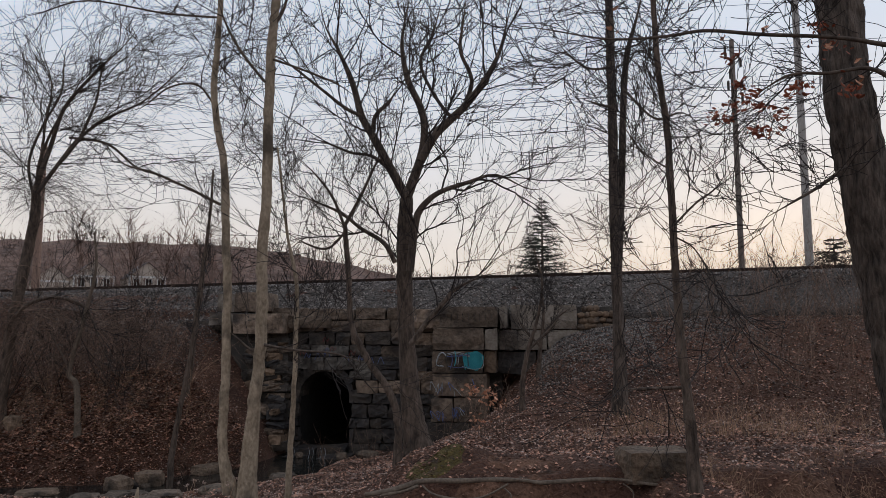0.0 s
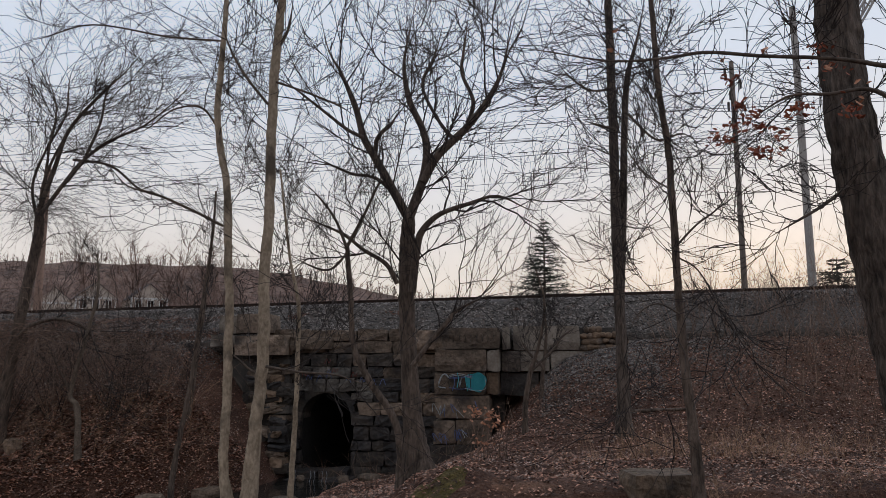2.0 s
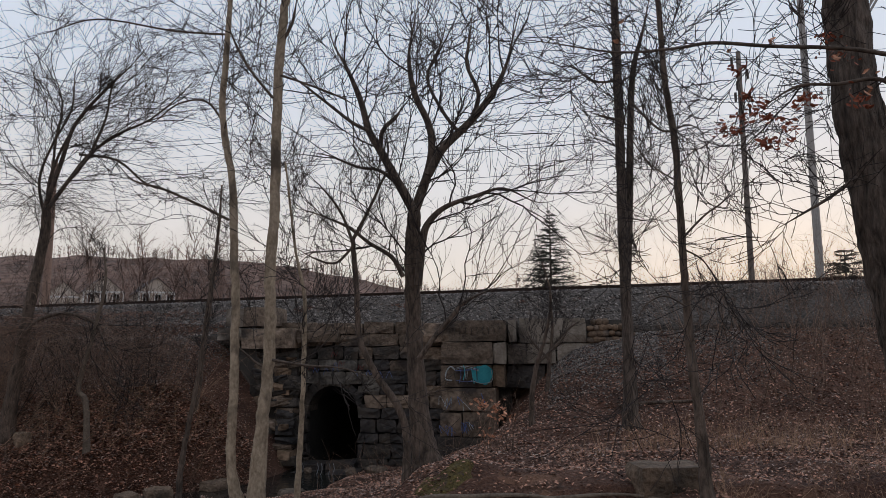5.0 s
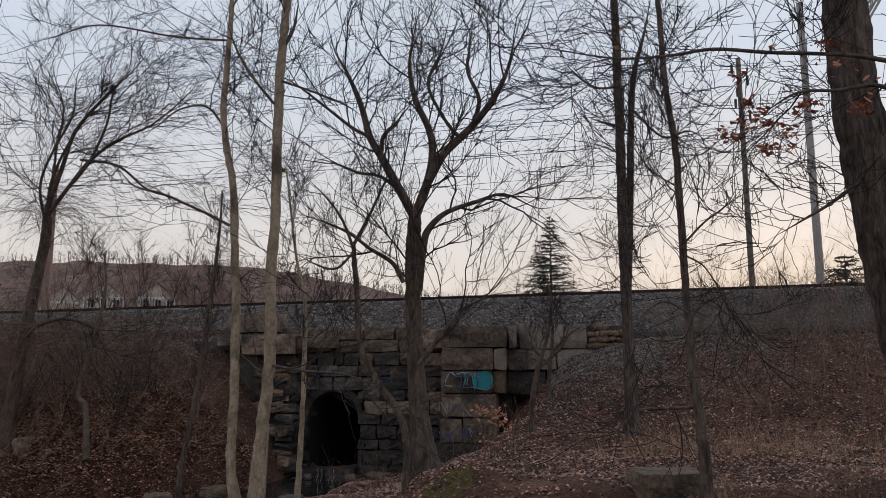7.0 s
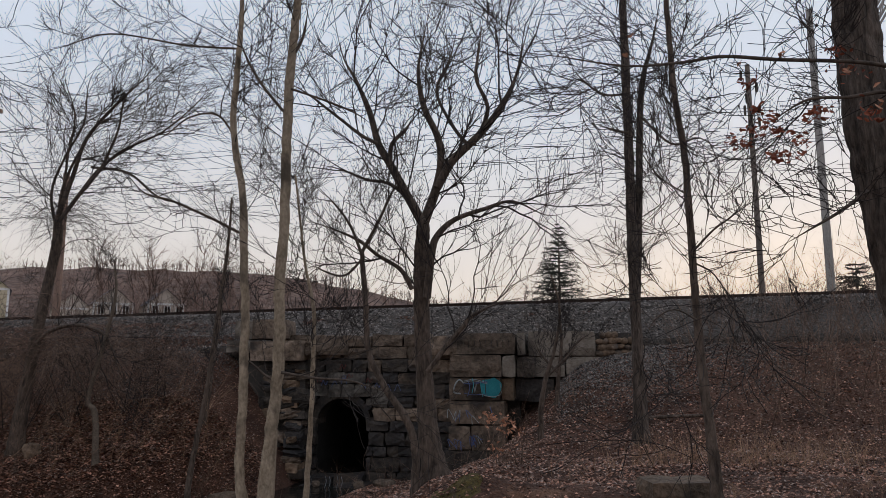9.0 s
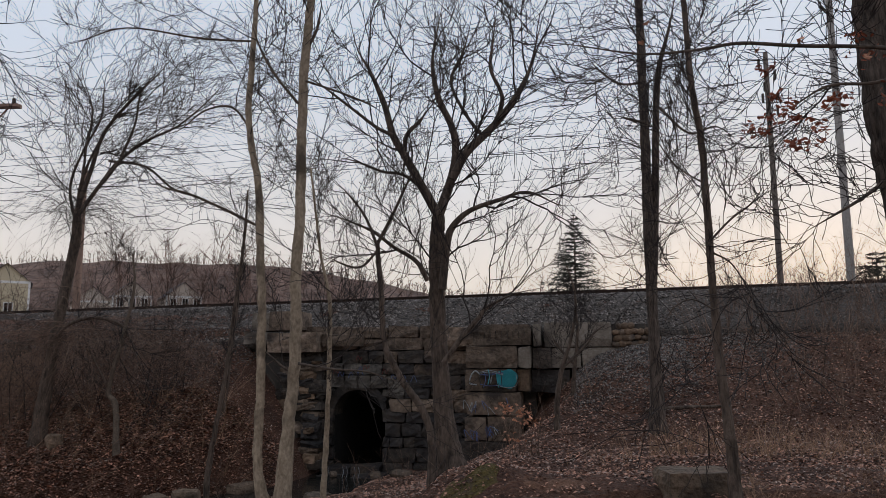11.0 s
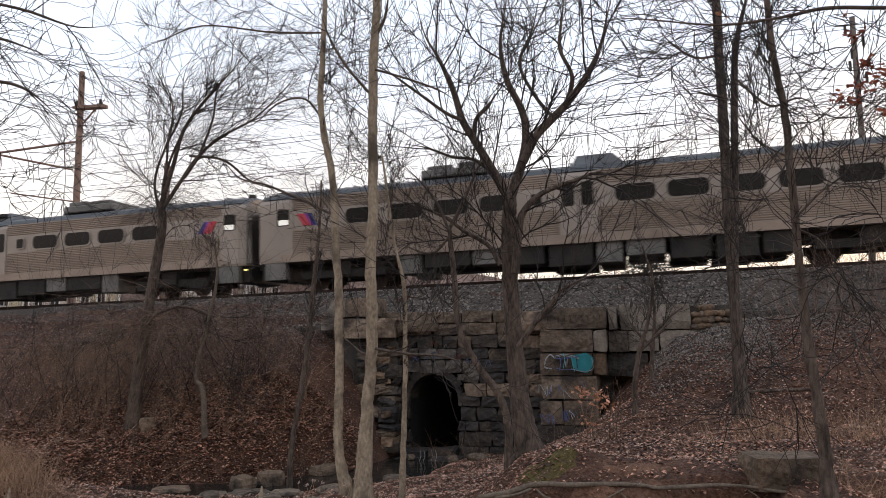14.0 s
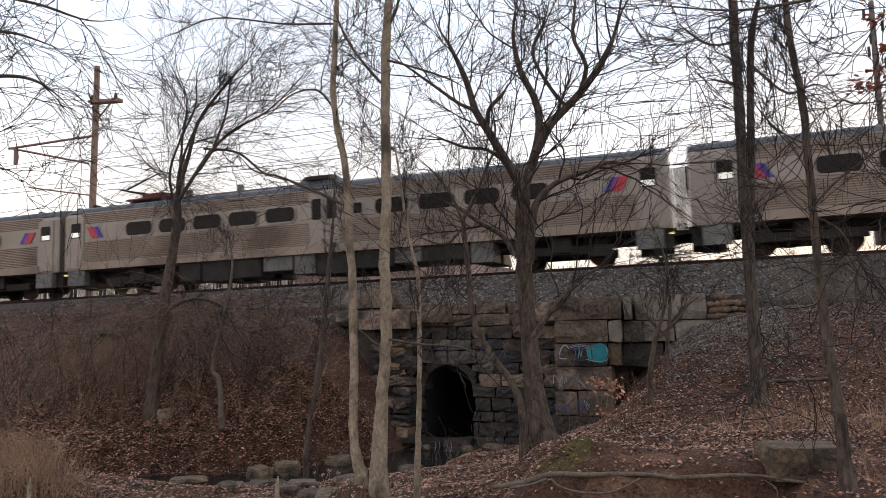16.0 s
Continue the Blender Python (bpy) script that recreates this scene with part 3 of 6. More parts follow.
stroke([(0.92, -0.62), (0.98, -0.98), (1.02, -0.70)], -3.474, M_WPAINT, 0.013)
stroke([(1.12, -1.02), (1.45, -1.10), (1.74, -1.02), (1.72, -0.72)], -3.49, M_WPAINT, 0.008)
for k in range(6):
    s, z = 0.66 + 0.12 * k, -0.86 + hr.uniform(-0.06, 0.06)
    stroke([(s, z + 0.24), (s + hr.uniform(-0.05, 0.05), z + 0.05), (s + hr.uniform(-0.02, 0.09), z - 0.2)], -3.485, hr.choice([M_BPAINT, M_TEAL, M_MORTAR]), 0.011)
for k in range(5):
    z = hr.uniform(-1.05, -0.65)
    stroke([(0.66, z), (0.95, z + hr.uniform(-0.06, 0.06)), (1.35, z + hr.uniform(-0.08, 0.08))], -3.484, hr.choice([M_BPAINT, M_WPAINT]), 0.009)
for k in range(12):                   # pale and dark scrawl round the arch
    s, z = AS + hr.uniform(-1.3, 1.6), hr.uniform(-1.15, -0.3)
    stroke([(s, z), (s + 0.06, z + 0.16), (s + 0.14, z + 0.02), (s + 0.2, z + 0.14)], -2.585, hr.choice([M_BLOOM, M_BPAINT, M_RED_PAINT]), 0.009)
for k in range(16):
    s, z = hr.choice([(0.3, -1.75), (0.9, -1.8), (1.3, -1.7), (0.4, -2.5), (1.0, -2.4)])
    s, z = s + hr.uniform(-0.2, 0.2), z + hr.uniform(-0.15, 0.15)
    stroke([(s, z), (s + hr.uniform(-0.15, 0.15), z + 0.25), (s + hr.uniform(0, 0.25), z + hr.uniform(-0.1, 0.2))], -3.5, hr.choice([M_BPAINT, M_WPAINT, M_BPAINT]), 0.009)
for k in range(9):
    s = 0.5 + k * 0.17
    stroke([(s + 0.1, 0.3 + 0.03 * (k % 3)), (s + 0.12, 0.42), (s + 0.1, 0.54)], -3.31, M_SAND_DARK, 0.010)
for k in range(10):
    s, z = hr.uniform(-5.0, -0.6), hr.uniform(-1.3, -0.3)
    stroke([(s, z), (s + 0.1, z + 0.2), (s + 0.2, z)], -2.57, hr.choice([M_BLOOM, M_BPAINT]), 0.007)

# dark step stones and thin falls of water below the arch
for s0, s1, o0, z0 in ((-4.25, -3.5, -3.1, -3.55), (-3.5, -2.55, -3.0, -3.48), (-4.4, -3.3, -3.6, -3.75), (-3.3, -2.3, -3.7, -3.7)):
    block(s0, s1, o0, -2.4, -4.3, z0, M_BLACKSTONE, "step_stone", j=0.06)
for s in (-3.95, -3.42, -3.05):
    for q in range(2):
        a = s + hr.uniform(-0.12, 0.12)
        stroke([(a, -3.42), (a + 0.03, -3.58), (a - 0.03, -3.8)], -3.72 + hr.uniform(-0.04, 0.02), M_FOAM, hr.uniform(0.003, 0.008))

# creek water and the small fall at the culvert's mouth
wv, wf = [], []
wx, wy = np.arange(-30, 0, 0.5), np.arange(9, 36, 0.5)
for y in wy:
    for x in wx:
        wv.append((x, y, WATER_Z))
for j in range(len(wy) - 1):
    for i in range(len(wx) - 1):
        wf.append((j * len(wx) + i, j * len(wx) + i + 1, (j + 1) * len(wx) + i + 1, (j + 1) * len(wx) + i))
water = tagged(raw("creek_water", wv, wf, M_WATER), "dark shallow creek water between leafy banks", "water", kind="structure")

# ---- the train ----


def side_strip(bm, x0, x1, z0, z1, y, out, pitch):
    """Fluted sheet: a saw of small ridges, from z0 to z1."""
    n = max(1, int(round((z1 - z0) / pitch)))
    zs, prev = [], None
    for i in range(n):
        a = z0 + (z1 - z0) * i / n
        h = (z1 - z0) / n
        zs += [(a, 0), (a + 0.25 * h, 1), (a + 0.75 * h, 1)]
    zs.append((z1, 0))
    for z, k in zs:
        row = [bm.verts.new((x, y + out * 0.022 * k, z)) for x in (x0, x1)]
        if prev:
            bm.faces.new((prev[0], prev[1], row[1], row[0]))
        prev = row


def rounded(x0, x1, z0, z1, y, r, thick):
    bm = bmesh.new()
    pts = []
    for cx, cz, a0 in ((x1 - r, z1 - r, 0), (x0 + r, z1 - r, 90), (x0 + r, z0 + r, 180), (x1 - r, z0 + r, 270)):
        for k in range(5):
            a = radians(a0 + 22.5 * k)
            pts.append((cx + r * math.cos(a), cz + r * math.sin(a)))
    f = [bm.verts.new((x, y, z)) for x, z in pts]
    b = [bm.verts.new((x, y + thick, z)) for x, z in pts]
    bm.faces.new(f)
    bm.faces.new(b[::-1])
    for k in range(len(f)):
        j = (k + 1) % len(f)
        bm.faces.new((f[j], f[k], b[k], b[j]))
    bmesh.ops.recalc_face_normals(bm, faces=bm.faces[:])
    return bm


CAR, WIDE = 25.9, 3.2
WINDOWS = [(3.55, 4.9), (5.25, 6.6), (6.95, 8.3), (8.65, 10.0), (10.35, 11.7), (15.1, 16.45), (16.85, 18.2), (18.6, 19.95), (20.35, 21.7)]


def rail_car(pantograph, cooler=True, bellows=False, long=CAR):
    car = tagged(new("commuter_train_car"), "stainless steel electric commuter train car with fluted sides and dark windows", "train car", group="commuter train")
    e0, e1 = 0.15, long - 0.15 if long == CAR else long + 0.25
    # shell
    bm = bmesh.new()
    prof = [(0.02, 1.08), (0.0, 1.4), (0.0, 3.42), (0.06, 3.6), (0.25, 3.78), (0.6, 3.92), (1.1, 4.0), (1.6, 4.02)]
    prof = prof + [(WIDE - y, z) for y, z in prof[-2::-1]]
    def ring(x, inset):
        return [bm.verts.new((x, y + inset * (1 if y < 1.6 else -1 if y > 1.6 else 0), z - (inset if z > 3.5 else 0))) for y, z in prof[:]]
    rr = [ring(e0, 0.10), ring(e0 + 0.12, 0.03), ring(e1 - 0.12, 0.03), ring(e1, 0.10)]
    for a, b in zip(rr, rr[1:]):
        for k in range(len(prof) - 1):
            if not (3 <= k < len(prof) - 4):
                bm.faces.new((a[k], a[k + 1], b[k + 1], b[k]))
        bm.faces.new((a[-1], a[0], b[0], b[-1]))
    bm.faces.new(rr[0]); bm.faces.new(rr[-1][::-1])
    part("body", bm, M_STEELSM, car)
    bm = bmesh.new()
    rp = [(y, z) for y, z in prof if z >= 3.59]
    rr = [[bm.verts.new((x, y + (d if y < 1.6 else -d if y > 1.6 else 0), z - d)) for y, z in rp] for x, d in ((e0, 0.10), (e0 + 0.12, 0.03), (e0 + 0.4, 0.0), (e1 - 0.4, 0.0), (e1 - 0.12, 0.03), (e1, 0.10))]
    for a, b in zip(rr, rr[1:]):
        for k in range(len(rp) - 1):
            bm.faces.new((a[k], a[k + 1], b[k + 1], b[k]))
    bmesh.ops.solidify(bm, geom=bm.faces[:], thickness=0.015)
    roof = part("roof", bm, M_ROOF, car, "grey painted curved roof")
    for x in np.arange(2.0, 24.5, 2.8):
        part("roof_seam", boxes((x, x + 0.05, 0.7, 2.5, 3.93, 4.035)), M_ROOF, roof)
    # sides
    for y, out in ((0.028, -1), (WIDE - 0.028, 1)):
        bm = bmesh.new()
        for x0, x1 in ((1.15, 12.28), (13.62, long - 1.2)):
            side_strip(bm, x0, x1, 1.42, 2.32, y, out, 0.075)
            side_strip(bm, x0, x1, 3.1, 3.58, y, out, 0.08)
        part("fluted_panel", bm, M_STEEL, car, "fluted stainless steel side panel")
        d = 0.03 * out
        ya = y + out * 0.012
        part("side_sill", boxes((e0 + 1.0, e1 - 1.0, min(ya, ya + d), max(ya, ya + d), 1.08, 1.38)), M_STEEL, car, "flat beige-grey side sill")
        for x0, x1 in WINDOWS:
            fr = part("window", rounded(x0 - 0.05, x1 + 0.05, 2.36, 3.04, ya, 0.24, d), M_STEELSM, car, "rounded dark tinted side window")
            part("pane", rounded(x0 + 0.01, x1 - 0.01, 2.42, 2.98, ya + d * 1.02, 0.2, 0.006 * out), M_WINDOW, fr)
        sw = part("window", rounded(14.15, 14.62, 2.45, 2.95, ya, 0.08, d), M_STEELSM, car, "small square lavatory window")
        part("pane", rounded(14.2, 14.57, 2.5, 2.9, ya + d * 1.02, 0.06, 0.006 * out), M_WINDOW, sw)
        for x0 in (12.32, 12.97):
            dr = part("door", rounded(x0, x0 + 0.62, 1.3, 3.42, ya, 0.05, d * 0.6), M_STEELSM, car, "smooth steel sliding door leaf")
            part("door_window", rounded(x0 + 0.1, x0 + 0.52, 2.38, 3.2, ya + d * 0.62, 0.08, 0.006 * out), M_WINDOW, dr)
        part("door_gap", boxes((12.935, 12.975, min(ya, ya + d * 0.7), max(ya, ya + d * 0.7), 1.3, 3.42)), M_UNDER, car)
        for x0 in (0.42, long - 1.28):
            dr = part("door", rounded(x0, x0 + 0.86, 1.15, 3.42, ya, 0.05, d * 0.6), M_STEELSM, car, "smooth steel end door")
            part("door_window", rounded(x0 + 0.16, x0 + 0.7, 2.5, 3.15, ya + d * 0.62, 0.08, 0.006 * out), M_WINDOW, dr)
            # a glowing pane stands in for the sky behind the window
            part("sky_pane", rounded(x0 + 0.2, x0 + 0.62, 2.54, 2.74, ya + d * 0.9, 0.03, 0.006 * out), M_SKYGLOW, dr, "glowing pane standing in for daylight seen through the door window")
        for end in (0, 1):
            for x0, x1, m in ((1.45, 1.78, M_RED), (1.78, 1.9, M_PURPLE), (1.9, 2.05, M_BLUE)):
                q = sorted((ya, ya + d * 0.9))
                bm = boxes((x0, x1, *q, 2.46, 2.94))
                for v in bm.verts:    # the tops lean to the car's end
                    v.co.x += (2.42 - v.co.z) * 0.6 + 0.3
                    if end:
                        v.co.x = long - v.co.x
                bmesh.ops.recalc_face_normals(bm, faces=bm.faces[:])
                part("stripe", bm, m, car, "slanted coloured livery stripe")
    # ends
    for x, w in ((e0, -1), (e1, 1)):
        xs = sorted((x + w * 0.02, x + w * 0.1))
        part("end_door", boxes((*xs, 1.2, 2.0, 1.2, 3.3)), M_UNDER if w < 0 else M_POLISH, car, "dark end gangway door" if w < 0 else "polished steel end door")
        if w > 0:
            xp = sorted((x + 0.004, x + 0.018))
            part("end_panel", boxes((*xp, 0.14, 1.18, 1.15, 3.55), (*xp, 2.02, 3.06, 1.15, 3.55)), M_POLISH, car, "polished steel end panel")
        for y0 in (0.35, 2.2) if w < 0 else (2.2,):
            part("end_window", boxes((*xs, y0, y0 + 0.65, 2.45, 3.15), bevel=0.02), M_WINDOW, car)
        part("coupler", boxes((min(x, x + w * 0.45), max(x, x + w * 0.45), 1.4, 1.8, 0.7, 1.0), (min(x, x + w * 0.3), max(x, x + w * 0.3), 1.1, 2.1, 0.95, 1.1)), M_UNDER, car)
        part("pilot", boxes((min(x, x - w * 0.9), max(x, x - w * 0.9), 0.35, 2.85, 0.45, 1.1)), M_UNDER, car)
        for y0, y1 in ((0.02, 0.3), (2.9, 3.18)):
            part("step", boxes((min(x - w * 0.3, x - w * 1.2), max(x - w * 0.3, x - w * 1.2), y0, y1, 0.42, 1.06)), M_EQUIP, car)
        part("marker_lamp", boxes((min(x, x - w * 0.1), max(x, x - w * 0.1), 0.12, 0.2, 0.88, 0.94)), M_LAMP, car)
    if long < CAR:
        part("bellows", boxes(*[(x, x + 0.08, 0.5, 1.3, 1.1, 3.45) for x in np.arange(e1 + 0.03, CAR + 0.1, 0.11)]), M_BELLOWS, car, "dark red-brown gangway bellows")
    if bellows:
        part("bellows", boxes(*[(x, x + 0.09, 0.5, 2.7, 1.1, 3.62) for x in np.arange(-0.22, 0.1, 0.13)]), M_UNDER, car, "black folded gangway bellows")
    # trucks
    for tx in (3.9, 22.0):
        truck = part("truck", boxes((tx - 1.75, tx + 1.75, 0.42, 0.6, 0.42, 0.72), (tx - 1.75, tx + 1.75, 2.6, 2.78, 0.42, 0.72), (tx - 0.35, tx + 0.35, 0.3, 2.9, 0.5, 1.05),
                     (tx - 1.6, tx - 0.9, 0.36, 0.55, 0.3, 0.62), (tx + 0.9, tx + 1.6, 0.36, 0.55, 0.3, 0.62), bevel=0.02), M_UNDER, car, "black truck frame")
        for wx_ in (tx - 1.27, tx + 1.27):
            for wy_ in (0.82, 2.24):
                bm = bmesh.new()
                bmesh.ops.create_cone(bm, cap_ends=True, segments=24, radius1=0.42, radius2=0.42, depth=0.13, matrix=Matrix.Translation((wx_, wy_, 0.42)) @ Matrix.Rotation(radians(90), 4, 'X'))
                part("wheel", bm, M_RAIL, truck)
            part("axle", boxes((wx_ - 0.08, wx_ + 0.08, 0.8, 2.4, 0.34, 0.5)), M_UNDER, truck)
    er = random.Random(3)
    x = 6.2
    while x < 19.4:
        w = er.uniform(0.7, 2.0)
        z = er.choice([0.26, 0.32, 0.4, 0.5])
        part("equipment_box", boxes((x, x + w, 0.12, 1.2, z, 1.1), (x, x + w * 0.95, 1.9, 3.08, z + 0.05, 1.1), bevel=0.02), er.choice([M_UNDER, M_UNDER, M_UNDER, M_EQUIP]), car, "underfloor equipment box")
        x += w + er.uniform(0.02, 0.12)
    part("centre_sill", boxes((1.0, long - 1.0, 1.25, 1.95, 0.72, 1.1)), M_UNDER, car)
    # roof gear
    hump = boxes((11.3, 13.2, 0.55, 2.65, 3.85, 4.3))
    for v in hump.verts:
        if v.co.z > 4.2:
            v.co.x += 0.45 if v.co.x < 12 else -0.2
            v.co.y += 0.2 if v.co.y < 1.6 else -0.2
    hp = part("vent_housing", hump, M_ROOF, car, "raised roof vent housing")
    part("louvre", boxes((11.85, 12.85, 0.53, 0.7, 4.1, 4.25)), M_UNDER, hp)
    if cooler:
        part("roof_unit", boxes((16.2, 18.8, 0.5, 2.7, 3.98, 4.28), (16.4, 17.4, 0.6, 2.6, 4.28, 4.48), (17.6, 18.6, 0.6, 2.6, 4.28, 4.44), bevel=0.04), M_EQUIP, car, "dark roof equipment")
    for sx in (0.6, long - 0.7):
        part("horn", boxes((sx - 0.1, sx + 0.1, 1.3, 1.6, 3.95, 4.2)), M_UNDER, car)
    part("roof_conduit", boxes((5.5, 11.0, 1.0, 1.06, 4.03, 4.09)), M_EQUIP, car)
    if pantograph:
        pn = part("pantograph", boxes((2.7, 5.0, 0.9, 2.3, 4.12, 4.2), (2.9, 3.1, 0.9, 2.3, 3.95, 4.2), (4.6, 4.8, 0.9, 2.3, 3.95, 4.2), (3.4, 4.6, 1.1, 2.1, 4.2, 4.42), bevel=0.02), M_PANTO, car, "red-brown pantograph base with a raised arm")
        for y in (1.25, 1.95):
            tubes("lower_arm", [([(4.2, y, 4.3), (2.0, 1.6 + (y - 1.6) * 0.7, 4.78)], [0.045, 0.04])], M_UNDER, pn, 6)
        tubes("upper_arm", [([(2.0, 1.6, 4.78), (4.0, 1.6, 5.45)], [0.045, 0.03])], M_UNDER, pn, 6)
        tubes("collector", [([(4.0, 0.7, 5.4), (4.0, 0.95, 5.5), (4.0, 2.25, 5.5), (4.0, 2.5, 5.4)], [0.03] * 4), ([(3.7, 0.9, 5.48), (3.7, 2.3, 5.48)], [0.025] * 2)], M_UNDER, pn, 5)
        for sx in (5.6, 8.2):
            part("insulator", boxes((sx, sx + 0.25, 1.2, 1.5, 3.98, 4.42), bevel=0.04), M_EQUIP, car)
    return car


car_a = rail_car(True)
car_b = rail_car(False, long=CAR - 0.7)
cars = [car_a, car_b, rail_car(True, False, True), copy_thing(car_b, Matrix())]

# ---- poles and overhead wires ----


def cyl(rows, sides=10):
    """A round post through rows of x, y, z, r."""
    bm = bmesh.new()
    prev = None
    for x, y, z, r in rows:
        ring = [bm.verts.new((x + r * math.cos(a), y + r * math.sin(a), z)) for a in np.arange(sides) * 2 * math.pi / sides]
        if prev:
            for k in range(sides):
                bm.faces.new((prev[k], prev[(k + 1) % sides], ring[(k + 1) % sides], ring[k]))
        else:
            bm.faces.new(ring[::-1])
        prev = ring
    bm.faces.new(prev)
    return bm


pole = tagged(new("catenary_pole"), "weathered orange-brown pole with a crossarm and brackets beside the track", "pole", group="line poles")
pole.location = (-25.6, 36.0, 0)
part("shaft", cyl([(0, 0, 0.8, 0.21), (0, 0, 15.0, 0.15)]), M_POLE, pole)
part("crossarm", boxes((-0.3, 1.6, -0.09, 0.09, 12.78, 12.98), (-0.3, 1.6, -0.3, -0.2, 12.8, 12.96)), M_POLE, pole)
tubes("brace", [([(0.1, 0, 11.9), (1.0, -0.1, 12.8)], [0.05] * 2)], M_POLE, pole, 5)
for x in (1.2, -0.25):
    part("insulator", cyl([(x, 0, 12.95, 0.09), (x, 0, 13.1, 0.11), (x, 0, 13.35, 0.06)]), M_TIE, pole)
tubes("bracket_arm", [([(0, 0, 11.0), (-4.4, -1.2, 10.2)], [0.07] * 2), ([(-0.3, 0, 9.4), (-4.2, -1.2, 10.2)], [0.06] * 2), ([(-0.2, 0, 7.6), (-3.2, -1, 8.0)], [0.04] * 2)], M_POLE, pole, 5)
part("hanging_insulator", cyl([(-4.0, -1.1, 9.3, 0.1), (-4.0, -1.1, 10.2, 0.12)]), M_POLE, pole)

for x, y, top, r, m, lab in ((12.24, 29.5, 12.3, 0.11, M_TIE2, "slim grey-brown line pole beside the track"), (15.78, 31.0, 15.5, 0.155, M_POLEGREY, "pale grey galvanised line pole beside the track"), (-20.3, 36.0, 9.5, 0.17, M_POLE, "weathered line pole beside the track")):
    p = tagged(new("line_pole"), lab, "pole", group="line poles")
    p.location = (x, y, 0)
    part("shaft", cyl([(0, 0, 1.0, r * 1.15), (0, 0, top, r * 0.9)]), m, p)
    if r == 0.11:
        for k in range(5):
            a = k * 2.2
            part("insulator", boxes((0.36 * math.cos(a) - 0.04, 0.36 * math.cos(a) + 0.04, -0.04, 0.04, 9.6 + k * 0.5, 10.0 + k * 0.5)), M_TIE, p)


mast = tagged(new("catenary_mast"), "galvanised catenary mast with a sloping lattice arm beside the track", "mast", group="line poles")
mast.location = (18.2, 27.0, 0)
part("shaft", cyl([(0, 0, 0.9, 0.2), (0, 0, 17.0, 0.16)]), M_POLEGREY, mast)
lat = []
for y in (-0.25, 0.25):
    for dz in (0.0, 0.62):
        lat.append(([(-3.0, y, 11.0 + dz), (0, y, 15.8 + dz)], [0.05, 0.05]))
for k in range(12):
    a, b = -3.0 + 0.25 * k, -2.75 + 0.25 * k
    za, zb = 11.0 + (a + 3) * 1.6, 11.0 + (b + 3) * 1.6
    for y in (-0.25, 0.25):
        lat.append(([(a, y, za + (0.62 if k % 2 else 0)), (b, y, zb + (0 if k % 2 else 0.62))], [0.025, 0.025]))
tubes("lattice_arm", lat, M_POLEGREY, mast, 5)


def wire(o, z, r=0.012, sag=0.3):
    paths = []
    for k in range(-4, 4):
        pts = []
        for i in range(9):
            f = i / 8
            s = k * 40 + 9 + f * 40
            pts.append(at(s, o, z + grade(s) - 1.97 - 4 * sag * f * (1 - f)))
        paths.append((pts, [r] * 9))
    joined = ([p for k, q in enumerate(paths) for p in q[0][(1 if k else 0):]], [r] * (9 + 8 * 7))
    return tagged(tubes("overhead_wire", [joined], M_WIRE, None, 4), "thin dark overhead wire above the track", "wire", group="overhead wires")


for o, z, r in ((1.6, 7.4, 0.014), (1.6, 8.6, 0.014), (5.7, 7.4, 0.012), (5.7, 8.7, 0.012), (8.0, 10.0, 0.012), (8.4, 11.0, 0.012), (8.0, 12.4, 0.014), (9.0, 13.0, 0.012), (8.2, 14.6, 0.012)):
    wire(o, z, r)


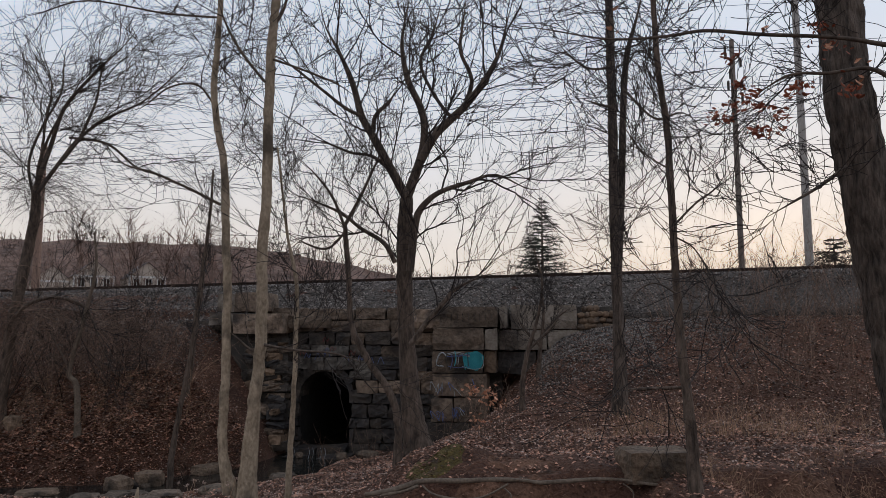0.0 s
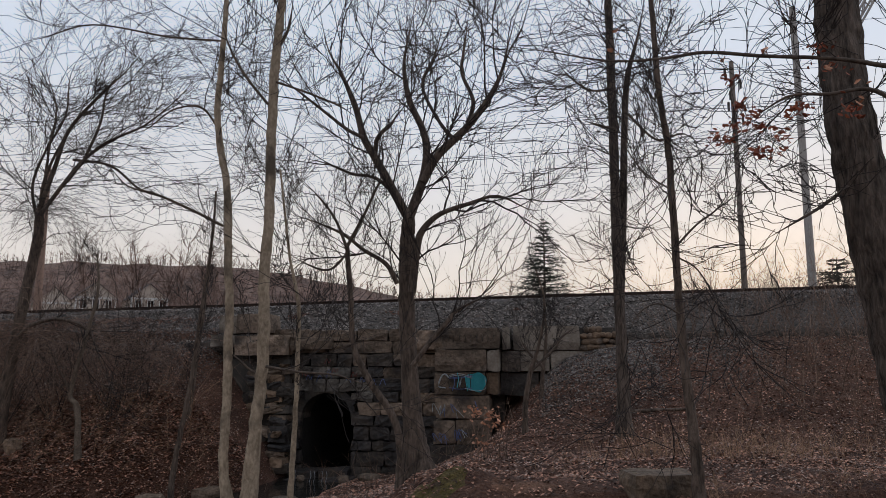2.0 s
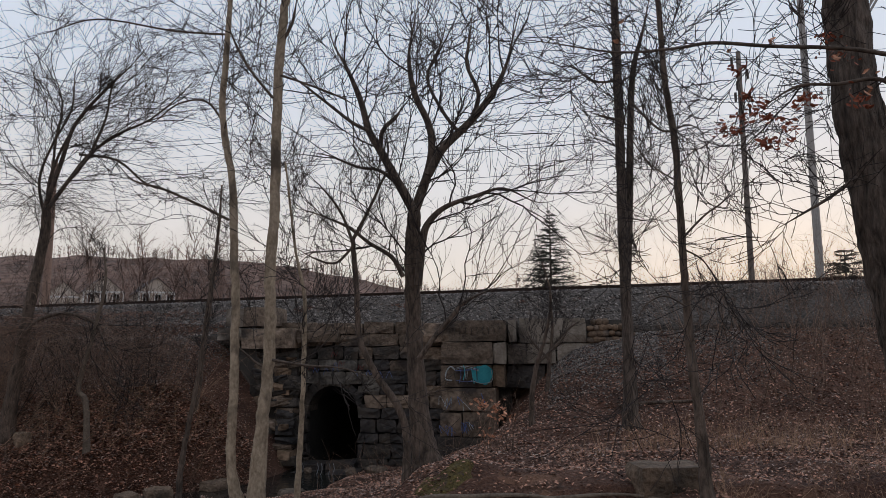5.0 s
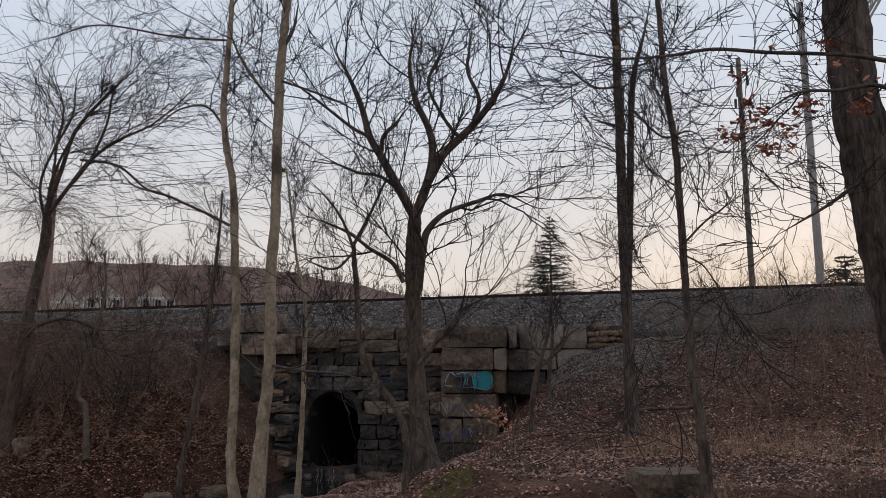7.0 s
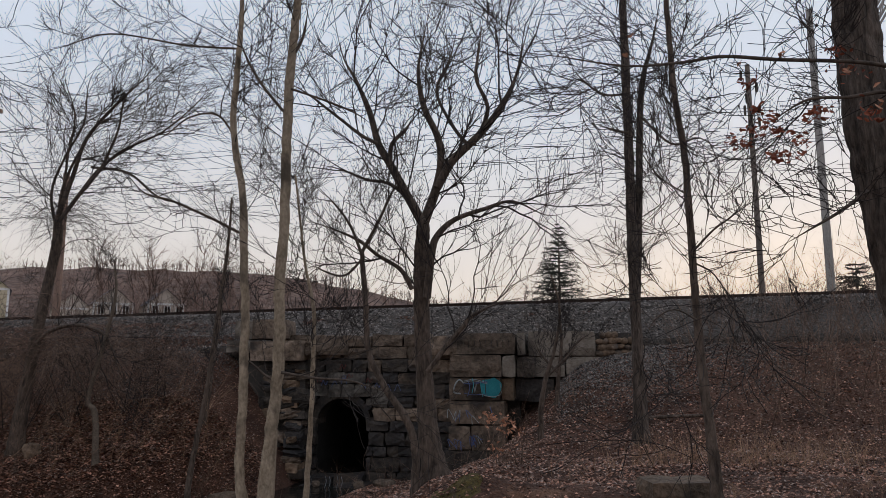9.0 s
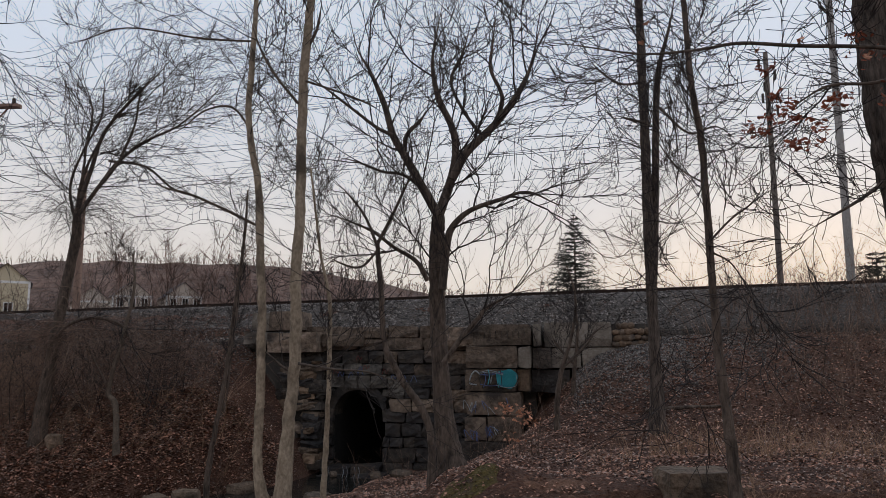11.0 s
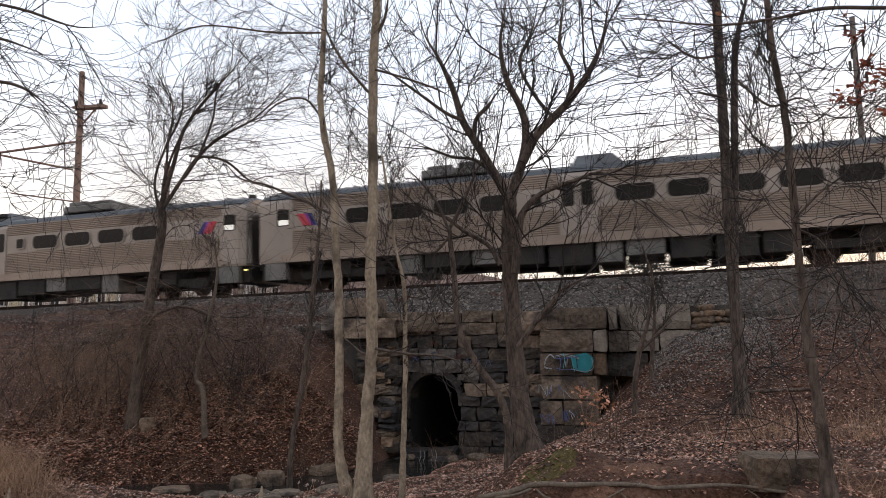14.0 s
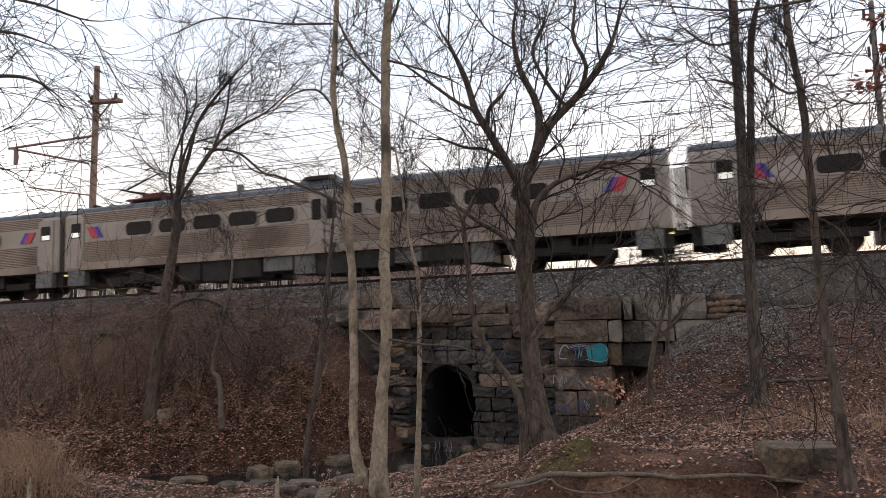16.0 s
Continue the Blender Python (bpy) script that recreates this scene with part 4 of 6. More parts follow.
# courses of trunks and limbs: x, y, z, radius
MAIN = [
    [(-0.48, 15.0, -2.42, 0.305), (-0.64, 15.0, -1.52, 0.217), (-0.74, 15.0, -0.15, 0.176), (-0.8, 15.0, 1.25, 0.164), (-0.79, 15.0, 2.2, 0.152), (-0.76, 15.0, 2.8, 0.141)],
    [(-0.76, 15.0, 2.8, 0.1), (-1.12, 15.0, 3.46, 0.093), (-1.49, 15.0, 4.14, 0.085), (-1.73, 15.0, 4.57, 0.075), (-1.92, 15.0, 5.25, 0.064), (-2.24, 15.0, 6.01, 0.05), (-2.56, 15.0, 6.64, 0.039), (-2.83, 15.0, 7.93, 0.029)],
    [(-1.69, 14.6, 4.45, 0.04), (-2.04, 14.6, 4.63, 0.036), (-2.64, 14.6, 5.11, 0.029), (-3.36, 14.6, 5.66, 0.021), (-4.08, 14.6, 5.97, 0.017)],
    [(-0.77, 15.2, 2.84, 0.113), (-0.47, 15.2, 3.7, 0.096), (-0.39, 15.2, 4.32, 0.081), (-0.48, 15.2, 4.82, 0.075), (-0.76, 15.2, 5.45, 0.066), (-0.89, 15.2, 6.22, 0.056), (-0.79, 15.2, 6.99, 0.046), (-0.57, 15.2, 8.04, 0.036)],
    [(-0.46, 14.8, 3.54, 0.092), (-0.17, 14.8, 4.08, 0.089), (0.19, 14.8, 4.45, 0.085), (0.49, 14.8, 4.75, 0.078), (0.91, 14.8, 5.31, 0.067), (1.21, 14.8, 5.93, 0.05), (1.4, 14.8, 6.68, 0.039), (1.72, 14.8, 7.83, 0.029)],
    [(0.49, 15.0, 4.82, 0.053), (0.62, 15.0, 5.38, 0.044), (0.38, 15.0, 6.01, 0.038), (0.44, 15.0, 6.64, 0.032), (0.59, 15.0, 7.8, 0.023)],
    [(0.2, 15.4, 4.63, 0.042), (-0.17, 15.4, 5.14, 0.038), (-0.49, 15.4, 5.91, 0.033), (-0.18, 15.4, 6.69, 0.029), (0.08, 15.4, 7.88, 0.024)],
    [(-0.67, 14.7, 1.22, 0.086), (-0.57, 14.7, 2.15, 0.08), (-0.45, 14.7, 2.51, 0.071), (-0.1, 14.7, 2.84, 0.054), (0.54, 14.7, 3.07, 0.043), (1.12, 14.7, 3.22, 0.036), (1.82, 14.7, 2.92, 0.027), (2.41, 14.7, 3.04, 0.017)],
    [(-0.97, 14.7, 1.4, 0.052), (-1.2, 14.7, 1.8, 0.045), (-1.67, 14.7, 2.1, 0.038), (-2.14, 14.7, 2.45, 0.031), (-2.84, 14.7, 2.74, 0.024), (-3.31, 14.7, 2.86, 0.017)],
    [(-0.65, 14.5, -0.26, 0.051), (-0.27, 14.5, 0.25, 0.051), (0.07, 14.5, 0.64, 0.049), (0.24, 14.5, 0.84, 0.042), (0.75, 14.5, 1.09, 0.033), (1.37, 14.5, 1.23, 0.023)],
    [(-1.51, 15.2, 4.19, 0.053), (-1.45, 15.2, 4.63, 0.049), (-1.15, 15.2, 4.95, 0.042), (-1.03, 15.2, 5.2, 0.03)],
    [(-1.15, 15.3, 3.53, 0.042), (-1.57, 15.3, 3.78, 0.036), (-2.0, 15.3, 3.85, 0.03), (-2.62, 15.3, 4.1, 0.024), (-3.23, 15.3, 4.22, 0.018)],
]
TWIN_GREY = [
    [(-3.13, 11.0, -2.33, 0.102), (-3.27, 11.0, -1.69, 0.072), (-3.26, 11.0, -0.53, 0.068), (-3.28, 11.0, 0.74, 0.064), (-3.33, 11.0, 1.61, 0.061), (-3.38, 11.0, 2.5, 0.056), (-3.52, 11.0, 3.22, 0.053), (-3.59, 11.0, 3.85, 0.049), (-3.56, 11.0, 4.5, 0.046), (-3.53, 11.0, 5.25, 0.041), (-3.52, 11.0, 6.1, 0.038)],
    [(-3.48, 11.2, 1.98, 0.023), (-3.95, 11.2, 2.22, 0.021), (-4.58, 11.2, 2.5, 0.018), (-5.03, 11.2, 2.63, 0.013), (-5.36, 11.2, 2.95, 0.010), (-5.68, 11.2, 3.04, 0.008)],
    [(-3.67, 11.4, 3.61, 0.019), (-3.99, 11.4, 3.99, 0.017), (-4.45, 11.4, 3.95, 0.014), (-4.89, 11.4, 3.61, 0.011), (-5.35, 11.4, 3.52, 0.008)],
    [(-3.46, 10.6, 4.78, 0.018), (-4.28, 10.6, 4.85, 0.016), (-5.45, 10.6, 5.05, 0.012), (-6.24, 10.6, 4.83, 0.010), (-6.95, 10.6, 4.7, 0.007)],
]
TWIN_PALE = [
    [(-2.89, 11.0, -2.39, 0.144), (-2.82, 11.0, -1.12, 0.096), (-2.74, 11.0, -0.11, 0.087), (-2.76, 11.0, 1.18, 0.084), (-2.72, 11.0, 2.05, 0.080), (-2.72, 11.0, 3.4, 0.076), (-2.7, 11.0, 4.5, 0.072), (-2.65, 11.0, 5.25, 0.064), (-2.6, 11.0, 6.1, 0.056)],
    [(-2.74, 10.8, 3.83, 0.023), (-3.1, 10.8, 4.28, 0.020), (-3.38, 10.8, 4.78, 0.019), (-3.63, 10.8, 5.52, 0.016)],
    [(-2.65, 10.9, 4.23, 0.020), (-2.15, 10.9, 4.05, 0.017), (-1.62, 10.9, 3.82, 0.015), (-1.26, 10.9, 3.55, 0.012)],
    [(-2.69, 11.0, 4.78, 0.032), (-2.51, 11.0, 5.15, 0.024), (-2.43, 11.0, 5.72, 0.020)],
    [(-2.62, 10.7, -0.19, 0.023), (-2.14, 10.7, -0.27, 0.018), (-1.61, 10.7, -0.31, 0.014), (-1.19, 10.7, -0.44, 0.010), (-0.78, 10.7, -0.52, 0.007)],
    [(-2.7, 11.0, -0.36, 0.020), (-2.93, 11.0, -0.24, 0.018), (-3.19, 11.0, -0.03, 0.013), (-3.45, 11.0, 0.06, 0.008)],
]
NEST = [
    [(-11.86, 19.5, -2.9, 0.218), (-11.68, 19.5, -1.02, 0.166), (-11.46, 19.5, 0.77, 0.147), (-11.13, 19.5, 3.08, 0.128), (-11.15, 19.5, 3.92, 0.108)],
    [(-11.15, 19.5, 3.92, 0.071), (-10.81, 19.5, 5.09, 0.060), (-10.48, 19.5, 6.19, 0.050), (-9.63, 19.5, 7.25, 0.039), (-8.93, 19.5, 7.97, 0.029), (-8.15, 19.5, 9.04, 0.019)],
    [(-10.94, 19.2, 3.7, 0.063), (-10.41, 19.2, 4.5, 0.053), (-9.84, 19.2, 5.27, 0.043), (-8.94, 19.2, 5.89, 0.033), (-7.75, 19.2, 6.34, 0.023), (-6.39, 19.2, 6.55, 0.013)],
    [(-11.25, 19.7, 3.45, 0.052), (-11.16, 19.7, 4.47, 0.041), (-11.12, 19.7, 5.68, 0.031), (-11.0, 19.7, 6.89, 0.024), (-11.4, 19.7, 8.16, 0.018), (-11.28, 19.7, 9.4, 0.013)],
    [(-9.94, 19.4, 5.33, 0.045), (-9.57, 19.4, 6.36, 0.032), (-9.41, 19.4, 7.37, 0.025), (-8.71, 19.4, 8.18, 0.019)],
    [(-11.16, 19.0, 0.43, 0.056), (-10.82, 19.0, 0.74, 0.052), (-10.14, 19.0, 0.89, 0.046), (-9.37, 19.0, 0.63, 0.035), (-8.94, 19.0, -0.24, 0.026), (-8.6, 19.0, -1.01, 0.018)],
    [(-10.21, 19.3, 5.27, 0.038), (-9.15, 19.3, 5.09, 0.034), (-8.28, 19.3, 4.41, 0.028), (-7.26, 19.3, 4.11, 0.019)],
    [(-11.2, 19.6, 3.94, 0.051), (-11.12, 19.6, 4.79, 0.041), (-10.74, 19.6, 5.8, 0.034), (-10.21, 19.6, 6.63, 0.027), (-9.32, 19.6, 6.91, 0.018), (-8.44, 19.6, 7.71, 0.013)],
    [(-11.35, 19.8, 3.64, 0.045), (-11.56, 19.8, 4.68, 0.038), (-11.25, 19.8, 5.71, 0.031), (-10.77, 19.8, 6.73, 0.027), (-10.71, 19.8, 7.96, 0.021), (-10.17, 19.8, 8.99, 0.013)],
    [(-10.27, 19.1, 4.56, 0.044), (-9.41, 19.1, 5.59, 0.031), (-8.21, 19.1, 6.18, 0.025), (-7.2, 19.1, 7.1, 0.018), (-6.7, 19.1, 7.9, 0.013)],
]
PAIR = [
    [(3.87, 16.0, -2.04, 0.187), (3.87, 16.0, -0.16, 0.125), (3.85, 16.0, 1.71, 0.119), (3.85, 16.0, 3.63, 0.112), (3.85, 16.0, 5.6, 0.1), (3.85, 16.0, 7.63, 0.087), (3.83, 16.0, 8.88, 0.075)],
    [(3.91, 16.1, 1.21, 0.088), (4.03, 16.1, 3.0, 0.083), (4.13, 16.1, 4.97, 0.078), (4.25, 16.1, 6.31, 0.068), (4.55, 16.1, 7.41, 0.054), (4.78, 16.1, 8.51, 0.044)],
    [(3.81, 15.8, 5.01, 0.037), (3.51, 15.8, 5.08, 0.031), (3.13, 15.8, 5.21, 0.025)],
    [(3.81, 15.8, 5.93, 0.031), (3.27, 15.8, 5.93, 0.027), (2.77, 15.8, 6.33, 0.021), (2.52, 15.8, 6.73, 0.012)],
    [(4.1, 15.8, 5.4, 0.031), (4.77, 15.8, 4.75, 0.027), (5.41, 15.8, 4.88, 0.021), (6.02, 15.8, 4.36, 0.012)],
]
SLIM = [
    [(2.83, 8.3, -1.95, 0.077), (2.78, 8.3, -0.97, 0.060), (2.71, 8.3, -0.08, 0.053), (2.68, 8.3, 0.89, 0.044), (2.66, 8.3, 1.75, 0.042), (2.64, 8.3, 2.43, 0.038), (2.56, 8.3, 3.12, 0.036), (2.53, 8.3, 3.96, 0.033), (2.51, 8.3, 4.61, 0.031)],
    [(2.67, 8.2, 1.23, 0.014), (2.9, 8.2, 1.46, 0.012), (3.16, 8.2, 1.66, 0.010), (3.37, 8.2, 1.99, 0.009)],
    [(2.64, 8.1, 1.06, 0.011), (2.84, 8.1, 0.93, 0.009), (3.02, 8.1, 0.61, 0.007), (3.07, 8.1, 0.42, 0.005)],
    [(2.69, 8.4, 1.91, 0.011), (2.39, 8.4, 2.11, 0.009), (2.19, 8.4, 2.39, 0.008), (2.07, 8.4, 2.66, 0.006)],
    [(2.66, 8.2, 0.43, 0.011), (2.41, 8.2, 0.55, 0.009), (2.18, 8.2, 0.43, 0.008), (2.05, 8.2, 0.17, 0.005)],
]
OAK = [
    [(5.27, 8.0, -1.76, 0.375), (5.09, 8.0, -0.69, 0.287), (4.96, 8.0, 0.29, 0.275), (4.81, 8.0, 1.3, 0.262), (4.66, 8.0, 2.4, 0.25), (4.6, 8.0, 3.2, 0.237), (4.58, 8.0, 4.44, 0.225)],
    [(4.64, 7.0, 2.85, 0.03), (4.41, 7.0, 2.88, 0.026), (3.96, 7.0, 2.95, 0.022), (3.22, 7.0, 2.98, 0.02), (2.66, 7.0, 3.02, 0.019), (2.25, 7.0, 2.96, 0.016), (1.68, 7.0, 2.93, 0.014), (1.0, 7.0, 3.04, 0.011), (0.55, 7.0, 3.09, 0.008), (-0.02, 7.0, 3.1, 0.005)],
    [(4.74, 7.2, 2.52, 0.025), (4.4, 7.2, 2.7, 0.023), (3.99, 7.2, 2.65, 0.019), (3.58, 7.2, 2.63, 0.015), (3.23, 7.2, 2.43, 0.011), (2.81, 7.2, 2.19, 0.008)],
    [(4.33, 7.6, 1.76, 0.024), (4.02, 7.6, 1.54, 0.018), (3.71, 7.6, 1.36, 0.013), (3.27, 7.6, 1.11, 0.009)],
]
LEANER = [
    [(-0.89, 14.6, -1.75, 0.074), (-1.08, 14.6, -1.15, 0.074), (-1.4, 14.6, -0.71, 0.068), (-1.65, 14.6, -0.28, 0.063), (-1.84, 14.6, 0.19, 0.057), (-1.91, 14.6, 1.21, 0.057), (-2.0, 14.6, 2.14, 0.046)],
    [(-1.99, 14.5, 2.12, 0.034), (-2.23, 14.5, 2.7, 0.026), (-2.58, 14.5, 3.17, 0.021), (-3.06, 14.5, 3.64, 0.017)],
    [(-2.0, 14.6, 2.14, 0.04), (-1.67, 14.6, 2.78, 0.032), (-1.38, 14.6, 3.43, 0.025), (-1.1, 14.6, 4.03, 0.017)],
    [(-1.98, 14.6, 2.02, 0.029), (-2.34, 14.6, 1.68, 0.025), (-2.8, 14.6, 1.79, 0.019), (-3.39, 14.6, 2.14, 0.011)],
]
S1 = [
    [(-2.49, 12.0, -2.56, 0.052), (-2.43, 12.0, -1.04, 0.042), (-2.42, 12.0, -0.12, 0.037), (-2.43, 12.0, 0.81, 0.033), (-2.59, 12.0, 1.57, 0.023), (-2.71, 12.0, 2.43, 0.019), (-2.8, 12.0, 3.11, 0.014)],
]
S2 = [
    [(-6.57, 18.0, -2.9, 0.07), (-6.24, 18.0, -0.73, 0.049), (-6.04, 18.0, 1.22, 0.042), (-5.86, 18.0, 2.92, 0.035), (-5.82, 18.0, 4.08, 0.021)],
]
S3 = [
    [(-9.36, 19.0, -3.15, 0.089), (-9.46, 19.0, -1.47, 0.074), (-9.68, 19.0, -1.0, 0.059), (-9.37, 19.0, 0.4, 0.052), (-9.14, 19.0, 1.65, 0.037), (-9.23, 19.0, 2.62, 0.022)],
    [(-9.66, 19.0, -1.0, 0.03), (-10.12, 19.0, -0.22, 0.022), (-10.47, 19.0, 0.42, 0.015)],
]
S4 = [
    [(-7.61, 21.0, -3.62, 0.098), (-7.26, 21.0, -1.14, 0.082), (-7.0, 21.0, 1.39, 0.066), (-6.85, 21.0, 3.11, 0.041)],
]
S5 = [
    [(1.9, 17.5, -1.25, 0.062), (2.04, 17.5, -0.44, 0.055), (2.26, 17.5, 0.23, 0.041), (2.41, 17.5, 1.18, 0.027), (2.22, 17.5, 2.01, 0.021)],
    [(2.04, 17.5, -0.44, 0.041), (2.6, 17.5, 0.09, 0.027), (2.94, 17.5, 0.57, 0.014)],
]
S6 = [
    [(2.6, 19.8, -1.0, 0.06), (2.66, 19.8, -0.3, 0.05), (2.75, 19.8, 0.5, 0.04), (2.7, 19.8, 1.4, 0.02)],
    [(2.64, 19.8, -0.4, 0.035), (2.2, 19.8, 0.1, 0.03), (2.0, 19.8, 0.5, 0.015)],
    [(2.68, 19.8, -0.1, 0.035), (3.2, 19.8, 0.45, 0.03), (3.6, 19.8, 0.7, 0.015)],
]
LEFT_EDGE = [
    [(-10.02, 8.5, -2.28, 0.199), (-9.76, 8.5, -0.02, 0.166), (-9.59, 8.5, 2.33, 0.149), (-9.34, 8.5, 3.95, 0.133), (-8.98, 8.5, 5.43, 0.1)],
    [(-9.35, 8.4, 3.1, 0.039), (-8.29, 8.4, 3.43, 0.031), (-7.42, 8.4, 3.46, 0.026), (-6.9, 8.4, 3.36, 0.02), (-6.47, 8.4, 3.06, 0.015), (-6.12, 8.4, 2.66, 0.01)],
    [(-9.83, 8.8, 3.67, 0.031), (-8.73, 8.8, 4.18, 0.026), (-7.81, 8.8, 4.28, 0.021), (-7.08, 8.8, 4.05, 0.015), (-6.54, 8.8, 3.76, 0.01)],
    [(-9.0, 8.3, 4.66, 0.032), (-7.92, 8.3, 4.64, 0.025), (-6.87, 8.3, 4.39, 0.019), (-6.02, 8.3, 4.07, 0.015), (-5.29, 8.3, 4.08, 0.01)],
    [(-9.89, 8.7, 2.14, 0.031), (-8.7, 8.7, 2.41, 0.02), (-7.62, 8.7, 2.27, 0.014), (-7.08, 8.7, 2.01, 0.007)],
]
LEAVES_A = [(2.99, 7.2, 2.31, 0.06), (3.2, 7.2, 2.43, 0.06), (2.89, 7.2, 2.16, 0.05), (2.76, 7.2, 2.19, 0.05), (3.25, 7.2, 2.31, 0.05), (3.72, 7.2, 2.52, 0.06), (3.6, 7.2, 2.46, 0.05), (2.98, 7.2, 2.82, 0.05), (3.06, 7.2, 2.52, 0.04), (3.35, 7.2, 2.05, 0.07), (3.48, 7.2, 2.2, 0.06), (3.2, 7.2, 2.02, 0.05), (3.95, 7.1, 2.9, 0.09), (4.1, 7.1, 2.45, 0.08), (3.85, 7.1, 3.1, 0.07)]
LEAVES_B = [(3.87, 7.0, 2.86, 0.03), (4.2, 7.0, 2.69, 0.04), (4.16, 7.0, 2.51, 0.04), (3.23, 7.0, 3.04, 0.03), (1.73, 7.0, 3.04, 0.03), (1.76, 7.0, 3.25, 0.02), (2.8, 7.0, 2.95, 0.02)]
LEAVES_C = [(0.58, 14.5, -1.14, 0.12), (1.01, 14.5, -1.38, 0.14), (0.73, 14.5, -1.74, 0.12), (0.9, 14.5, -1.2, 0.1)]

# ---- trees ----


def bare_tree(name, limbs, material, label, seed, twig=(1.1, 1.9), every=0.35, up=0.3, droop=0.0, kids=5, flare=1.2, start=0.35, rad=0.011, category="tree", depth=2, group="", sides=18, pull=0.0):
    """A bare tree: trunk and limbs through their courses, and branching twigs along them."""
    rng = random.Random(seed)
    tree = tagged(new(name), label, category, group=group)
    x0, y0, z0 = limbs[0][0][:3]
    g = land(x0, y0)
    trunk = [list(p) for p in limbs[0]]
    base = trunk[0]
    if base[2] > g - 0.05:
        trunk.insert(0, [base[0], base[1], g - 0.2, base[3] * 1.15])
    tree.location = (x0, y0, g)
    off = np.array([x0, y0, g])
    p, r = spline(trunk, 10 if sides < 20 else 30)
    r = r * (1 + (flare - 1) * np.exp(-np.maximum(p[:, 2] - g, 0) / 0.28))
    wob = np.array([[rng.gauss(0, 0.25) for _ in range(3)] for _ in p]) * np.minimum(r, 0.06)[:, None] * (0.3 if sides < 20 else 0.0)
    v, f = tube_arrays([(p - off + wob, r)], sides)
    core = np.repeat(p - off + wob, sides, axis=0)
    k = np.array([1 + 0.10 * noise.noise(Vector(q) * 5 + Vector((seed, 0, 0))) + 0.10 * noise.noise(Vector((q[0] * 16, q[1] * 16, q[2] * 3))) + (0.09 * noise.noise(Vector((q[0] * 34, q[1] * 34, q[2] * 4))) if sides > 20 else 0) for q in v])
    raw("trunk", core + (v - core) * k[:, None], f, material, tree, True)
    out = {k: [] for k in range(4)}
    paths = []
    for li, limb in enumerate(limbs):
        p, r = spline(limb, 5)
        if li:
            f_ = np.linspace(0, 1, len(r))
            r = r * np.clip((1 - f_) * 2.5, 0.22, 1)
            paths.append((p - off, r))
        seg = np.linalg.norm(np.diff(p, axis=0), axis=1)
        total, acc, nxt = seg.sum(), 0.0, 0.0
        for i in range(len(seg)):
            acc += seg[i]
            lowf = start if li == 0 else 0.12
            while nxt < acc:
                nxt += every * rng.uniform(0.57, 1.68)
                if acc < lowf * total:
                    continue
                d = (p[i + 1] - p[i]) / (seg[i] + 1e-9)
                side = np.array([rng.gauss(0, 1), rng.gauss(0, 0.8), rng.gauss(0, 0.6)])
                side -= d * side.dot(d)
                side /= np.linalg.norm(side) + 1e-9
                w = side + d * rng.uniform(0.5, 1.6) + np.array([0, 0, rng.uniform(-0.1, 0.4)])
                q = p[i] + (p[i + 1] - p[i]) * rng.random() - off
                branch(rng, q, w, rng.uniform(*twig), min(rad * rng.uniform(0.7, 1.3), r[i] * 0.6), depth, out, up, droop, 0.75, kids, pull)
    for path in paths:                # thin limbs have the darker bark of young wood
        tubes("limb", [path], material if path[1][0] > 0.045 else M_BARK_YOUNG, tree, 8)
    for dpt in range(depth, -1, -1):
        if out[dpt]:
            tagged(tubes("branchwork" if dpt else "twigwork", out[dpt], M_TWIG, tree, 4 if dpt else 3), kind="stuff")
    return tree


bare_tree("broad_bare_tree", MAIN, M_BARK_GREY, "broad bare tree with spreading dark limbs above the culvert", 11, (1.3, 2.8), 0.33, 0.3, kids=5, start=0.72, rad=0.019, flare=1.05)
bare_tree("slim_grey_tree", TWIN_GREY, M_BARK_PALE, "slim grey bare tree with a bent trunk on the bank", 12, (0.8, 2.1), 0.36, 0.3, kids=4, start=0.5, rad=0.008)
bare_tree("pale_tree", TWIN_PALE, M_BARK_PALE, "tall pale smooth-barked bare tree on the bank", 13, (0.9, 2.3), 0.34, 0.3, kids=4, start=0.45, rad=0.008)
bare_tree("leaning_tree", NEST, M_BARK_GREY, "leaning bare tree with arching drooping twigs and a nest", 14, (1.2, 2.6), 0.36, 0.2, droop=0.35, kids=5, start=0.8, rad=0.014, pull=0.05)
bare_tree("double_stem_tree", PAIR, M_BARK_DARK, "dark bare tree with two close upright stems", 15, (1.0, 2.4), 0.32, 0.05, kids=4, start=0.25, rad=0.010)
bare_tree("slim_dark_tree", SLIM, M_BARK_GREY, "slim dark bare tree beside the flat boulder", 16, (0.6, 1.6), 0.22, 0.1, start=0.42, rad=0.006)
bare_tree("oak_tree", OAK, M_BARK_DARK, "thick oak trunk with furrowed bark and a long low branch", 17, (0.7, 1.6), 0.28, 0.12, start=0.35, flare=1.05, rad=0.007, sides=56, kids=5)
bare_tree("leaning_sapling", LEANER, M_BARK_GREY, "thin curved bare tree leaning beside the broad tree", 18, (0.8, 1.8), 0.25, 0.3, start=0.6, rad=0.008)
bare_tree("edge_tree", LEFT_EDGE, M_BARK_GREY, "bare tree whose arching branches reach over the bank", 19, (0.8, 1.8), 0.32, 0.15, droop=0.3, start=0.5, rad=0.006, kids=4)
